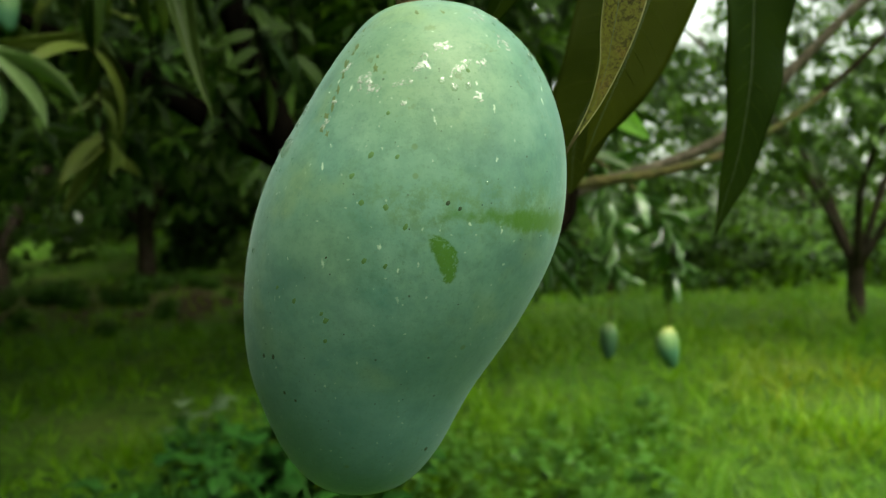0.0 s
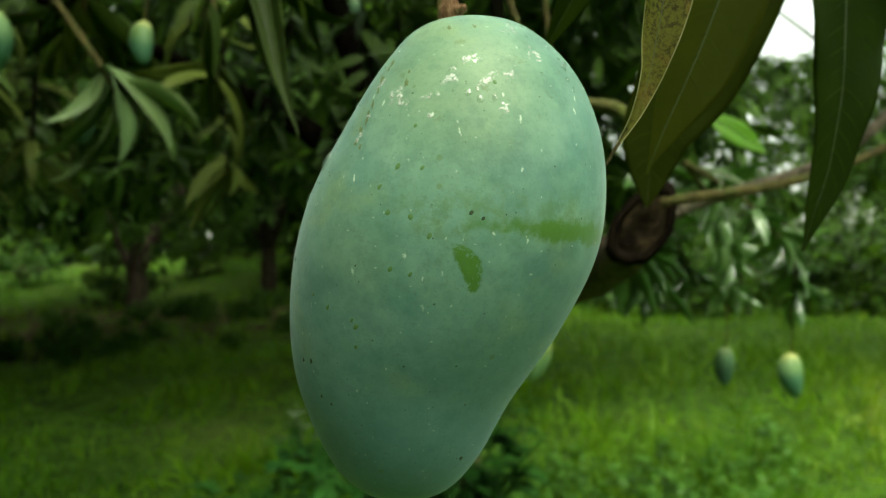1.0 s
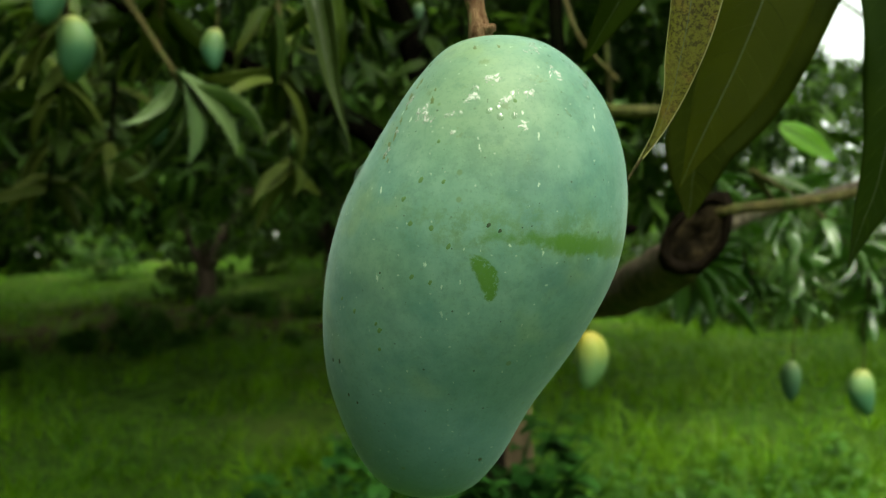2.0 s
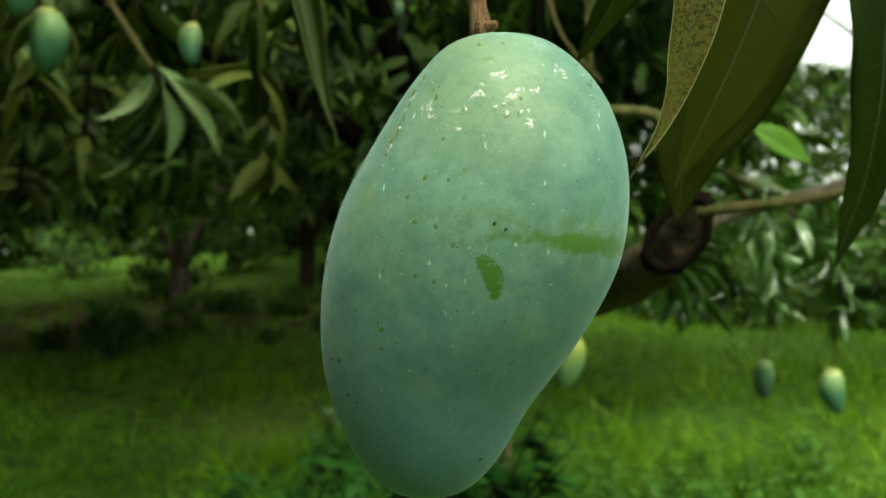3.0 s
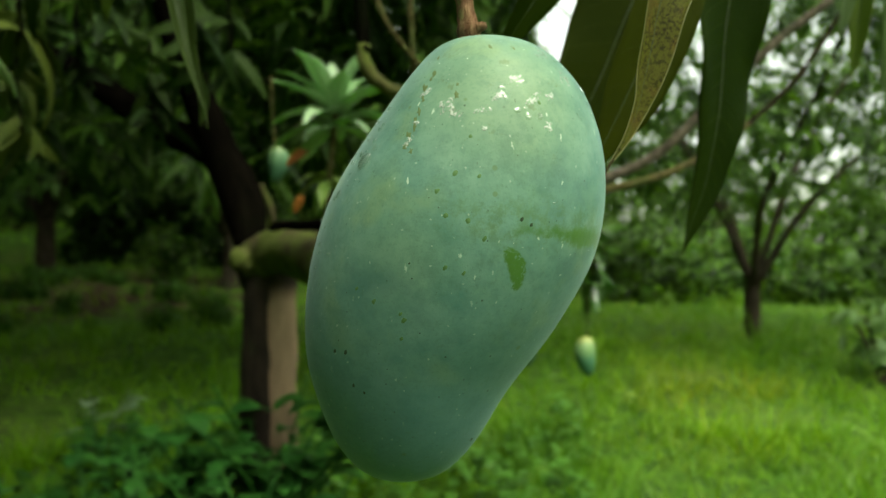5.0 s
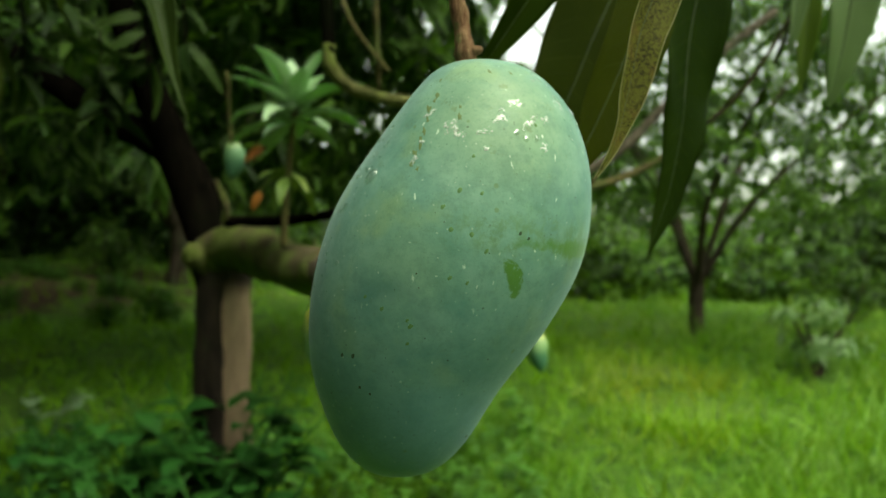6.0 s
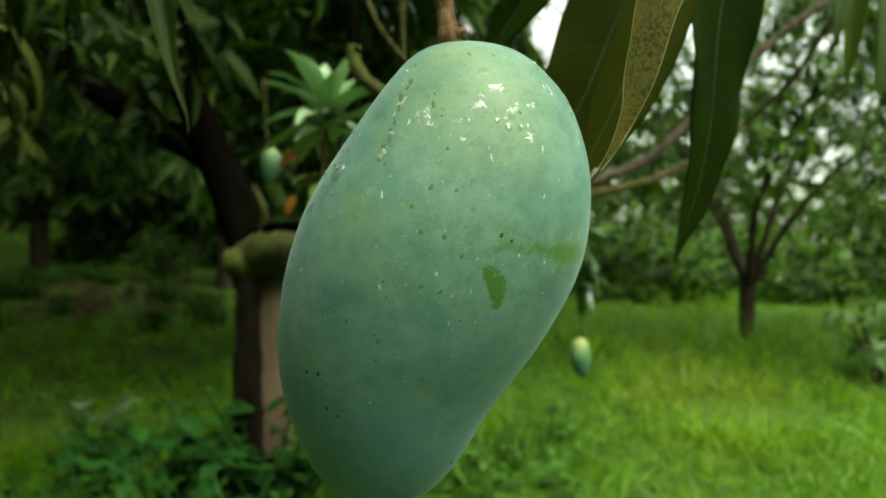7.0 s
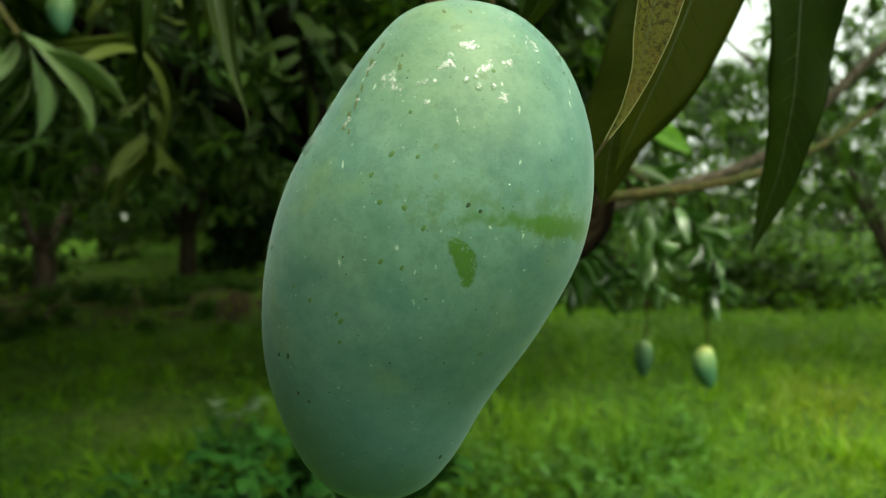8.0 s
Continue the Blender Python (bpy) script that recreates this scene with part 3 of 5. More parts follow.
def leaf_cloud(name, base, way, face, length, width, droop, material, rows=5, shape=leaf_width):
    """Many small folded leaves in one mesh, from arrays of base, direction, face, length, width and droop."""
    n = len(base)
    way = way / np.linalg.norm(way, axis=1)[:, None]
    side = np.cross(way, face)
    side /= np.linalg.norm(side, axis=1)[:, None] + 1e-9
    up = np.cross(side, way)
    s = np.linspace(0, 1, rows)
    w = np.maximum(shape(s), 0.03)
    verts = np.zeros((n, rows, 3, 3))
    for i in range(rows):
        ang = droop * s[i]
        d = np.where(droop > 1e-3, droop, 1e-3)
        fwd, dn = np.sin(ang) / d * length, (1 - np.cos(ang)) / d * length
        mid = base + way * fwd[:, None] - up * dn[:, None]
        off = side * (width * w[i] / 2)[:, None]
        lift = up * (width * w[i] * 0.16)[:, None]
        verts[:, i, 0], verts[:, i, 1], verts[:, i, 2] = mid - off + lift, mid, mid + off + lift
    quads = []
    for i in range(rows - 1):
        for k in range(2):
            a = i * 3 + k
            quads.append((a, a + 1, a + 4, a + 3))
    quads = np.array(quads)
    loops = (quads[None] + (np.arange(n) * rows * 3)[:, None, None]).reshape(-1)
    me = bpy.data.meshes.new(name)
    me.vertices.add(n * rows * 3)
    me.vertices.foreach_set("co", verts.reshape(-1))
    me.loops.add(len(loops))
    me.loops.foreach_set("vertex_index", loops.astype(np.int32))
    count = n * len(quads)
    me.polygons.add(count)
    me.polygons.foreach_set("loop_start", (np.arange(count) * 4).astype(np.int32))
    me.polygons.foreach_set("use_smooth", [True] * count)
    me.update(calc_edges=True)
    me.materials.append(material)
    return me


def rosettes(rng, centres, axes, per, length, droop=(0.5, 1.3), width=0.24):
    """Arrays for leaf_cloud: a whorl of leaves at each twig end, splayed round the twig and hanging."""
    n = len(centres) * per
    c, a = np.repeat(centres, per, 0), np.repeat(axes, per, 0)
    rnd = rng.normal(0, 1, (n, 3))
    radial = rnd - a * (rnd * a).sum(1)[:, None]
    radial /= np.linalg.norm(radial, axis=1)[:, None] + 1e-9
    way = radial * rng.uniform(0.6, 1.1, (n, 1)) + a * rng.uniform(-0.1, 0.7, (n, 1)) + np.array([0, 0, -1]) * rng.uniform(0.0, 0.6, (n, 1))
    face = a * 0.7 + np.array([0, 0, 1.0]) + rng.normal(0, 0.25, (n, 3))
    ln = length * rng.uniform(0.65, 1.15, n)
    return c + a * rng.uniform(-0.04, 0.02, (n, 1)), way, face, ln, ln * width * rng.uniform(0.85, 1.15, n), rng.uniform(*droop, n)


# ---------- ground ----------
def height(x, y):
    """The lie of the land: a gentle rise at the back, steeper to the west."""
    west = np.clip((1.5 - x) / 5, 0, 1)
    rise = np.clip(y - 3.5, 0, 11) * (0.006 + 0.058 * west) + np.clip(y - 9.5, 0, 6) * 0.085 * west
    return rise + 0.025 * np.sin(1.3 * x + 0.6) * np.sin(1.1 * y) + 0.02 * np.sin(2.9 * x + y)


def build_ground():
    steps = np.r_[-400, -150, -60, np.arange(-24, -10, 2.0), np.arange(-10, 10.01, 0.25), np.arange(12, 25, 2.0), 60, 150, 400]
    gx, gy = np.meshgrid(steps, steps + 4, indexing="ij")
    fade = np.clip(1 - (np.hypot(gx, gy - 4) - 14) / 60, 0, 1)
    gz = height(gx, gy) * fade
    n = len(steps)
    verts = np.stack([gx, gy, gz], -1).reshape(-1, 3)
    faces = [(i * n + k, (i + 1) * n + k, (i + 1) * n + k + 1, i * n + k + 1) for i in range(n - 1) for k in range(n - 1)]
    tagged(part("ground", (verts, faces), GROUND), "grassy orchard ground with bare soil patches", "ground", kind="structure")


build_ground()


def build_grass():
    rng = np.random.RandomState(5)
    spots = []
    for lo, hi, per in ((0.45, 3.0, 2600), (3.0, 6.0, 900), (6.0, 11.0, 330), (11.0, 22.0, 60)):
        area = math.radians(110) / 2 * (hi * hi - lo * lo)
        n = int(area * per * 0.5)
        r = np.sqrt(rng.uniform(lo * lo, hi * hi, n))
        a = rng.uniform(radians(-55), radians(55), n)
        spots.append(np.stack([np.sin(a) * r, np.cos(a) * r, r], -1))
    p = np.vstack(spots)
    bare = np.minimum(np.hypot(p[:, 0] + 5.0, p[:, 1] - 7.4) / 2.6, np.hypot(p[:, 0] + 2.6, p[:, 1] - 8.2) / 2.1)
    clump = np.array([noise.noise(Vector((q[0] * 1.7, q[1] * 1.7, 0))) for q in p])
    tuft = np.array([noise.noise(Vector((q[0] * 5.5, q[1] * 5.5, 7))) for q in p])
    keep = (rng.uniform(0, 1, len(p)) < np.clip(bare - 0.2, 0.12, 1)) & (clump > -0.42)
    p, clump, tuft = p[keep], clump[keep], tuft[keep]
    n = len(p)
    base = np.stack([p[:, 0], p[:, 1], height(p[:, 0], p[:, 1]) - 0.01], -1)
    lean = rng.normal(0, 0.62, (n, 3))
    lean[:, 2] = 1
    open_side = np.clip(p[:, 0], -1.5, 2.2) * np.clip((6.5 - p[:, 2]) / 2.5, 0, 1)
    tall = np.clip(0.115 + 0.22 * clump + 0.22 * tuft + 0.03 * open_side, 0.04, 0.36) * rng.uniform(0.6, 1.35, n)
    wide = 0.0035 + 0.0011 * p[:, 2]
    face = rng.normal(0, 1, (n, 3))
    me = leaf_cloud("grass", base, lean, face, tall, wide * rng.uniform(0.7, 1.5, n), rng.uniform(0.6, 2.0, n), GRASS, 3, lambda s: np.clip(1.15 - s, 0, 1))
    tagged(new("grass", me), "lush bright green grass on the orchard floor", "grass", kind="stuff")


build_grass()


# ---------- orchard trees ----------
def clear_of(c, start, way, slope):
    """Which places lie outside a widening gap in the leaves."""
    d = np.array(way) / np.linalg.norm(way)
    w = c - np.array(start)
    t = w @ d
    return np.linalg.norm(w - t[:, None] * d, axis=1) > slope * np.maximum(t, 0)


GAP_WAY = (0.305, 1.0, 0.31)
def tree_kind(seed, crown_r, crown_z, clusters, per, leaf, fork=0.8, trunk=0.11, name="mango_tree", low=0.0, material=None, slim=1.0, skirt=0, gap=None):
    """A spreading mango tree at the origin: trunk, limbs from a low fork, crown of leaf whorls with gaps."""
    rng = np.random.RandomState(seed)
    thing = empty(name)
    base = [(0, 0, -0.1, trunk * 1.5), (0.01, 0, 0.08, trunk * 1.12), (0.03, 0.02, fork * 0.6, trunk), (0.02, 0.0, fork, trunk * 0.95)]
    part("trunk", tube(base, 14, 6, 0.06, seed), BARK_FAR, thing, "grey-brown furrowed trunk")
    for k in range(5):
        a = 2 * math.pi * k / 5 + rng.uniform(-0.4, 0.4)
        out = crown_r * rng.uniform(0.55, 0.8)
        top = crown_z + rng.uniform(-0.2, 0.7)
        q = [(0.02, 0, fork - 0.12, trunk * 0.7 * slim),
             (math.cos(a) * out * 0.22, math.sin(a) * out * 0.22, fork + (top - fork) * 0.32, trunk * 0.55 * slim),
             (math.cos(a + 0.15) * out * 0.6, math.sin(a + 0.15) * out * 0.6, fork + (top - fork) * 0.7, trunk * 0.36 * slim),
             (math.cos(a + 0.1) * out, math.sin(a + 0.1) * out, top, trunk * 0.18 * slim)]
        part("limb", tube(q, 9, 6, 0.08, seed + k), BARK_FAR, thing)
    u = rng.normal(0, 1, (clusters, 3))
    u /= np.linalg.norm(u, axis=1)[:, None]
    r = rng.uniform(0.45, 1.0, (clusters, 1)) ** 0.5
    lump = 1 + 0.22 * np.sin(3 * np.arctan2(u[:, 1], u[:, 0]) + seed)[:, None]
    c = u * r * lump * [crown_r, crown_r, crown_r * 0.62] + [0, 0, crown_z + 0.35]
    c[:, 2] = np.maximum(c[:, 2], crown_z - crown_r * 0.42 + low + rng.uniform(0, 0.3, clusters))
    if skirt:
        a, q = rng.uniform(0, 2 * math.pi, skirt), crown_r * rng.uniform(0.55, 1.0, skirt)
        c = np.vstack([c, np.stack([np.cos(a) * q, np.sin(a) * q, rng.uniform(0.95, 1.8, skirt)], -1)])
        u = np.vstack([u, np.stack([np.cos(a), np.sin(a), 0 * a], -1)])
    if gap:
        keep = clear_of(c, *gap)
        c, u = c[keep], u[keep]
    axes = u + [0, 0, 0.3] + rng.normal(0, 0.35, u.shape)
    axes /= np.linalg.norm(axes, axis=1)[:, None]
    arrays = rosettes(rng, c, axes, per, leaf)
    me = leaf_cloud("crown", *arrays, material or LEAF_CROWN, 3)
    part("crown", me, None, thing, "dense dark green crown of long drooping leaves")
    return thing


def set_tree(thing, x, y, turn, size=1.0):
    thing.matrix_world = Matrix.Translation((x, y, float(height(np.array(x), np.array(y))))) @ Matrix.Rotation(radians(turn), 4, "Z") @ Matrix.Scale(size, 4)


TREE_LABEL = "spreading orchard mango tree with dark green crown, standing in grass"
right_tree = tree_kind(11, 2.5, 2.25, 3400, 10, 0.125, 0.5, 0.056, low=-0.3, material=LEAF_EAST, slim=0.7, skirt=760, gap=(tuple(Matrix.Rotation(radians(-20), 3, "Z") @ Vector((-2.83, -5.05, 0.75))), tuple(Matrix.Rotation(radians(-20), 3, "Z") @ Vector(GAP_WAY)), 0.058))
set_tree(right_tree, 2.83, 5.05, 20)
tagged(right_tree, "young mango tree with a slim forked trunk standing in tall grass", "tree", "orchard trees")
big = tree_kind(23, 3.3, 2.75, 980, 13, 0.24, 0.5, 0.115, low=-0.25, slim=0.75)
set_tree(big, -5.18, 8.2, 0)
tagged(big, TREE_LABEL, "tree", "orchard trees")
other = tree_kind(37, 3.2, 2.75, 920, 13, 0.24, 0.8, 0.11, low=-0.2)
set_tree(other, -4.2, 10.0, 60)
tagged(other, TREE_LABEL, "tree", "orchard trees")


thin = tree_kind(51, 2.3, 2.3, 520, 9, 0.17, 0.8, 0.08, low=-0.45, material=LEAF_EAST, slim=0.6, skirt=90)
set_tree(thin, 3.2, 12.2, 0, 0.8)
tagged(thin, "mango tree with an airy crown letting the sky through", "tree", "orchard trees")


def spread_trees():
    rng = np.random.RandomState(3)
    # Trees beside and behind the camera are unseen, added to block light.
    spots = [(-1.4, -5.0, 1.0), (-8.2, 7.0, 1.0), (-7.4, 0.3, 1.0), (-12.5, 9.5, 1.0), (-3.4, -2.4, 1.0), (-1.66, 9.0, 0.9), (-13.5, 18.5, 1.1), (-6.5, 17.0, 1.0), (-9.0, 18.5, 1.0), (-12.0, 16.5, 1.1), (-2.6, 12.2, 1.0), (-5.4, 4.4, 0.8), (-2.2, 14.5, 1.1), (-9.5, 3.2, 1.0),
             (-11, 17, 1.1),
             (-6.5, -3.5, 1.0), (4.8, -5.0, 1.0), (9.0, -1.5, 0.9)]
    for k, (x, y, s) in enumerate(spots):
        ob = copy_thing((big, other)[k % 2], Matrix())
        set_tree(ob, x, y, rng.uniform(0, 360), s)
    for x, y, s in ((9.4, 9.4, 0.9), (6.8, 13.6, 0.9), (1.2, 13.0, 0.9), (7.6, 6.6, 0.8)):
        set_tree(copy_thing(thin, Matrix()), x, y, rng.uniform(0, 360), s)


spread_trees()


def build_far_woods():
    """A far belt of tree crowns all round, past the orchard rows."""
    rng = np.random.RandomState(8)
    n = 1500
    a = rng.uniform(0, 2 * math.pi, n)
    r = rng.uniform(24, 34, n)
    open_side = (a > radians(2)) & (a < radians(48)) & (rng.uniform(0, 1, n) < 0.7)
    a, r = a[~open_side], r[~open_side]
    n = len(a)
    z = rng.uniform(0.0, 1, n) ** 1.3 * np.where((a > radians(2)) & (a < radians(48)), 0.4, 1.0) * (6.0 + 4.5 * np.clip(-np.sin(a) + 0.1, 0, 1))
    c = np.stack([np.sin(a) * r, np.cos(a) * r + 4, z], -1)
    axes = rng.normal(0, 1, (n, 3))
    axes /= np.linalg.norm(axes, axis=1)[:, None]
    me = leaf_cloud("far_woods", *rosettes(rng, c, axes, 16, 1.5, width=0.42), LEAF_CROWN, 3)
    tagged(new("far_woods", me), "far belt of dark green trees round the orchard", "trees", kind="stuff")


build_far_woods()


def build_hedge():
    """A lower belt of undergrowth that closes the view between the rows: tall and dark to the west, low to the east, with knee-high plants behind the grass."""
    rng = np.random.RandomState(9)
    # The west belt runs on out of view, added to block low light.
    for lo, hi, near, far, n, tall, foot, material, leaf, name in ((-150, -2, 16.5, 21, 4200, 5.2, 0.9, LEAF_CROWN, 0.58, "dark leafy undergrowth between the far orchard rows"),
                                                                  (-21, -6, 10.8, 13.4, 480, 1.7, 0.45, LEAF_CROWN, 0.3, "dark leafy undergrowth under the orchard trees"),
                                                                  (-4, 62, 8.9, 11.2, 1100, 0.8, 0.0, LEAF_EAST, 0.16, "knee-high green undergrowth behind the grass"),
                                                                  (4, 60, 8.7, 10.2, 150, 0.7, 0.05, LEAF_LIGHT, 0.14, "light yellow-green undergrowth behind the grass"),
                                                                  (-2, 75, 14, 20, 1300, 1.9, 0.1, LEAF_EAST, 0.3, "leafy green undergrowth between the far orchard rows")):
        a = rng.uniform(radians(lo), radians(hi), n)
        r = rng.uniform(near, far, n)
        c = np.stack([np.sin(a) * r, np.cos(a) * r, rng.uniform(0, 1, n) ** 1.2 * tall + foot], -1)
        axes = rng.normal(0, 1, (n, 3))
        axes /= np.linalg.norm(axes, axis=1)[:, None]
        me = leaf_cloud("hedge", *rosettes(rng, c, axes, 14, leaf, width=0.42), material, 3)
        tagged(new("hedge", me), name, "undergrowth", kind="stuff")


build_hedge()

# ---------- the tree that bears the fruit ----------
own = empty("mango_tree", (-0.29, 1.9, 0))
tagged(own, "old mango tree with a mossy cut limb and leaning dark limbs", "tree", "orchard trees")


def own_part(name, rows, material, label="", segs=14, rough=0.07, seed=0):
    rows = [(x + 0.29, y - 1.9, z, r) for x, y, z, r in rows]
    return part(name, tube(rows, segs, 7, rough, seed), material, own, label)


own_part("trunk", [(-0.285, 1.92, -0.1, 0.12), (-0.285, 1.91, 0.06, 0.085), (-0.285, 1.9, 0.35, 0.072), (-0.28, 1.9, 0.6, 0.07), (-0.285, 1.92, 0.76, 0.066)], BARK_PEELED, "dark furrowed trunk with a strip of pale peeled bark", 18)
own_part("limb", [(-0.285, 1.93, 0.62, 0.062), (-0.36, 2.0, 0.86, 0.06), (-0.45, 2.08, 1.04, 0.052), (-0.55, 2.12, 1.3, 0.045), (-0.7, 2.2, 1.75, 0.035), (-0.8, 2.2, 2.3, 0.02)], BARK_SHADED, "dark leaning limb")
own_part("limb", [(-0.40, 2.05, 0.95, 0.042), (-0.50, 2.1, 1.035, 0.042), (-0.65, 2.12, 1.11, 0.04), (-0.82, 2.15, 1.23, 0.036), (-1.3, 2.2, 1.5, 0.024), (-1.9, 2.2, 1.8, 0.012)], BARK_SHADED)
own_part("cut_limb", [(-0.31, 1.9, 0.70, 0.062), (-0.26, 1.86, 0.735, 0.062), (-0.19, 1.72, 0.735, 0.054), (-0.08, 1.4, 0.70, 0.046), (-0.03, 1.22, 0.702, 0.0385)], BARK_MOSS, "green mossy low limb with a cut end", 18, 0.15, 3)
own_part("knob", [(-0.318, 1.875, 0.700, 0.034), (-0.345, 1.855, 0.716, 0.034), (-0.362, 1.845, 0.726, 0.024), (-0.370, 1.842, 0.730, 0.010)], BARK_MOSS, "broken mossy knob", 12, 0.22, 6)
own_part("cut_limb", [(-0.037, 1.25, 0.701, 0.0385), (0.02, 1.05, 0.71, 0.032), (0.075, 0.8, 0.745, 0.026), (0.098, 0.725, 0.772, 0.023)], BARK_BROWN, "brown end of the cut limb", 16, 0.1, 8)
own_part("branch", [(0.02, 1.06, 0.71, 0.012), (0.10, 1.12, 0.77, 0.011), (0.24, 1.18, 0.83, 0.010), (0.388, 1.2, 0.868, 0.0095), (0.483, 1.2, 0.915, 0.009), (0.59, 1.2, 1.015, 0.0085), (0.70, 1.2, 1.115, 0.008), (0.8, 1.2, 1.19, 0.008)], BARK_GREY, "grey lichen-covered branch")
# The upper part carries shade in its bark colour; the lower is mossy green.
own_part("branch", [(-0.05, 0.84, 1.25, 0.0085), (-0.04, 0.828, 1.036, 0.008), (-0.0375, 0.827, 0.975, 0.0078)], BARK_SHADED, "dark upright branch", 12)
own_part("branch", [(-0.038, 0.827, 0.985, 0.0076), (-0.036, 0.827, 0.962, 0.008), (-0.016, 0.827, 0.938, 0.008), (0.024, 0.827, 0.925, 0.0075), (0.09, 0.83, 0.915, 0.007), (0.12, 0.75, 0.85, 0.007)], BRANCH_GREEN, "hooked olive green branch", 12)
own_part("branch", [(0.01, 0.8, 1.2, 0.003), (0.015, 0.8, 1.03, 0.003), (0.02, 0.81, 0.93, 0.003)], TWIG, "", 8)
own_part("branch", [(-0.03, 0.82, 1.06, 0.003), (-0.01, 0.8, 1.0, 0.0028), (0.03, 0.8, 0.95, 0.0025)], TWIG, "", 8)
own_part("branch", [(-0.265, 1.80, 0.80, 0.012), (-0.262, 1.78, 0.84, 0.009), (-0.285, 1.77, 0.90, 0.005)], BARK_MOSS, "short broken snag", 9)
own_part("branch", [(-0.26, 1.80, 0.80, 0.014), (-0.2, 1.75, 0.80, 0.013), (-0.1, 1.6, 0.80, 0.012), (0.05, 1.4, 0.82, 0.01)], BARK_SHADED, "", 9)
crng = np.random.RandomState(41)


def build_own_crown():
    """The roof of leaves, mostly unseen and spaced to shape the light: dense over the west side, thin over the fruit,
    open to the east.
    """
    n = 3700
    c = np.stack([crng.uniform(-4.4, 1.5, n), crng.uniform(-3.5, 6.5, n), crng.uniform(1.75, 3.3, n)], -1)
    far = np.hypot(c[:, 0], c[:, 1])
    edge = -0.45 + 0.25 * np.sin(c[:, 1] * 1.7)
    share = np.clip((c[:, 0] - edge) / 0.5, 0, 1)
    over = (((c[:, 0] + 0.1) / 1.0) ** 2 + ((c[:, 1] + 0.6) / 1.5) ** 2 < 1) | (np.hypot(c[:, 0] - 0.02, c[:, 1] - 1.2) < 0.45)
    keep = ~over & (crng.uniform(0, 1, n) > share * np.where(c[:, 0] > 1.2, 1.0, 0.55))
    c = c[keep & (c[:, 2] > 1.0 + 0.42 * far * (c[:, 1] > 0) * (far < 3.2))]
    low = np.stack([crng.uniform(-5.0, 0.55, 560), crng.uniform(2.7, 5.6, 560), crng.uniform(1.2, 2.6, 560)], -1)
    low[:, 2] += 0.35 * (low[:, 0] > -0.2)
    veil = np.stack([crng.uniform(-0.7, 0.75, 270), crng.uniform(2.8, 4.8, 270), crng.uniform(1.02, 2.5, 270)], -1)
    c = np.vstack([c, low, veil])
    c = c[clear_of(c, (0, 0, 0.75), GAP_WAY, 0.06)] - [-0.29, 1.9, 0]
    axes = crng.normal(0, 1, c.shape) + [0, 0, 0.5]
    axes /= np.linalg.norm(axes, axis=1)[:, None]
    part("crown", leaf_cloud("crown", *rosettes(crng, c, axes, 12, 0.23), LEAF_CROWN, 3), None, own, "overhanging crown of long leaves")
    # Clusters in a lighter green, added as glints of light among the dark leaves.
    young = np.vstack([np.stack([crng.uniform(-3.6, -0.35, 130), crng.uniform(2.6, 5.6, 130), crng.uniform(0.95, 2.3, 130)], -1),
                       np.stack([crng.uniform(-4.4, -1.7, 150), crng.uniform(2.3, 4.3, 150), crng.uniform(0.95, 2.2, 150)], -1)]) - [-0.29, 1.9, 0]
    axes = crng.normal(0, 1, young.shape) + [0, 0, 0.5]
    axes /= np.linalg.norm(axes, axis=1)[:, None]
    part("young_leaves", leaf_cloud("young_leaves", *rosettes(crng, young, axes, 8, 0.15), LEAF_LIGHT, 4), None, own, "lighter leaves standing in for glints of light in the shade")


build_own_crown()


# ---------- the large mango ----------
GIRTH = [0.0490, 0.0467, 0.0427, 0.0412, 0.0411, 0.0386, 0.0358, 0.0360, 0.0390, 0.0406]
SWAY = [-0.0058, -0.0091, -0.0078, -0.0078, -0.0107, -0.0150, -0.0184, -0.0173, -0.0169, -0.0194]
MANGO_TILT = radians(11.5)


def spline(ctrl, u):
    c = np.r_[2 * ctrl[0] - ctrl[1], ctrl, 2 * ctrl[-1] - ctrl[-2]]
    x = np.clip(u, 0, 1) * (len(ctrl) - 1)
    i = np.clip(np.floor(x).astype(int), 0, len(ctrl) - 2)
    f = x - i
    a, b, d, e = c[i], c[i + 1], c[i + 2], c[i + 3]
    return 0.5 * (2 * b + (d - a) * f + (2 * a - 5 * b + 4 * d - e) * f**2 + (3 * b - a - 3 * d + e) * f**3)


def mango_point(u, f):
    """A place on the skin: u from the stem end (0) to the tip (1), f round it (-pi/2 faces the path)."""
    u, f = np.asarray(u, float), np.asarray(f, float)
    th = math.pi * u
    a = spline(GIRTH, u) * np.sin(th)
    a = a * (1 - 0.03 * np.exp(-(((u - 0.27) / 0.07) ** 2) - ((np.mod(f, 2 * math.pi) - 2.95) / 0.38) ** 2))
    x = spline(SWAY, u) + a * np.cos(f - 0.0148)
    y = 0.2 - 0.0056 * np.cos(th) + 0.9508 * a * np.sin(f)
    z = -0.0063 + 0.0685 * np.cos(th)
    c, s = math.cos(MANGO_TILT), math.sin(MANGO_TILT)
    return np.stack([c * x + s * z, y, -s * x + c * z + 0.75], -1)


def mango_normal(u, f):
    p = mango_point(u, f)
    n = np.cross(mango_point(u, f + 1e-3) - p, mango_point(u + 1e-3, f) - p)
    n /= np.linalg.norm(n)
    return n if n @ (p - mango_point(0.5, 0.0) * 0.5 - mango_point(0.5, math.pi) * 0.5) > 0 else -n


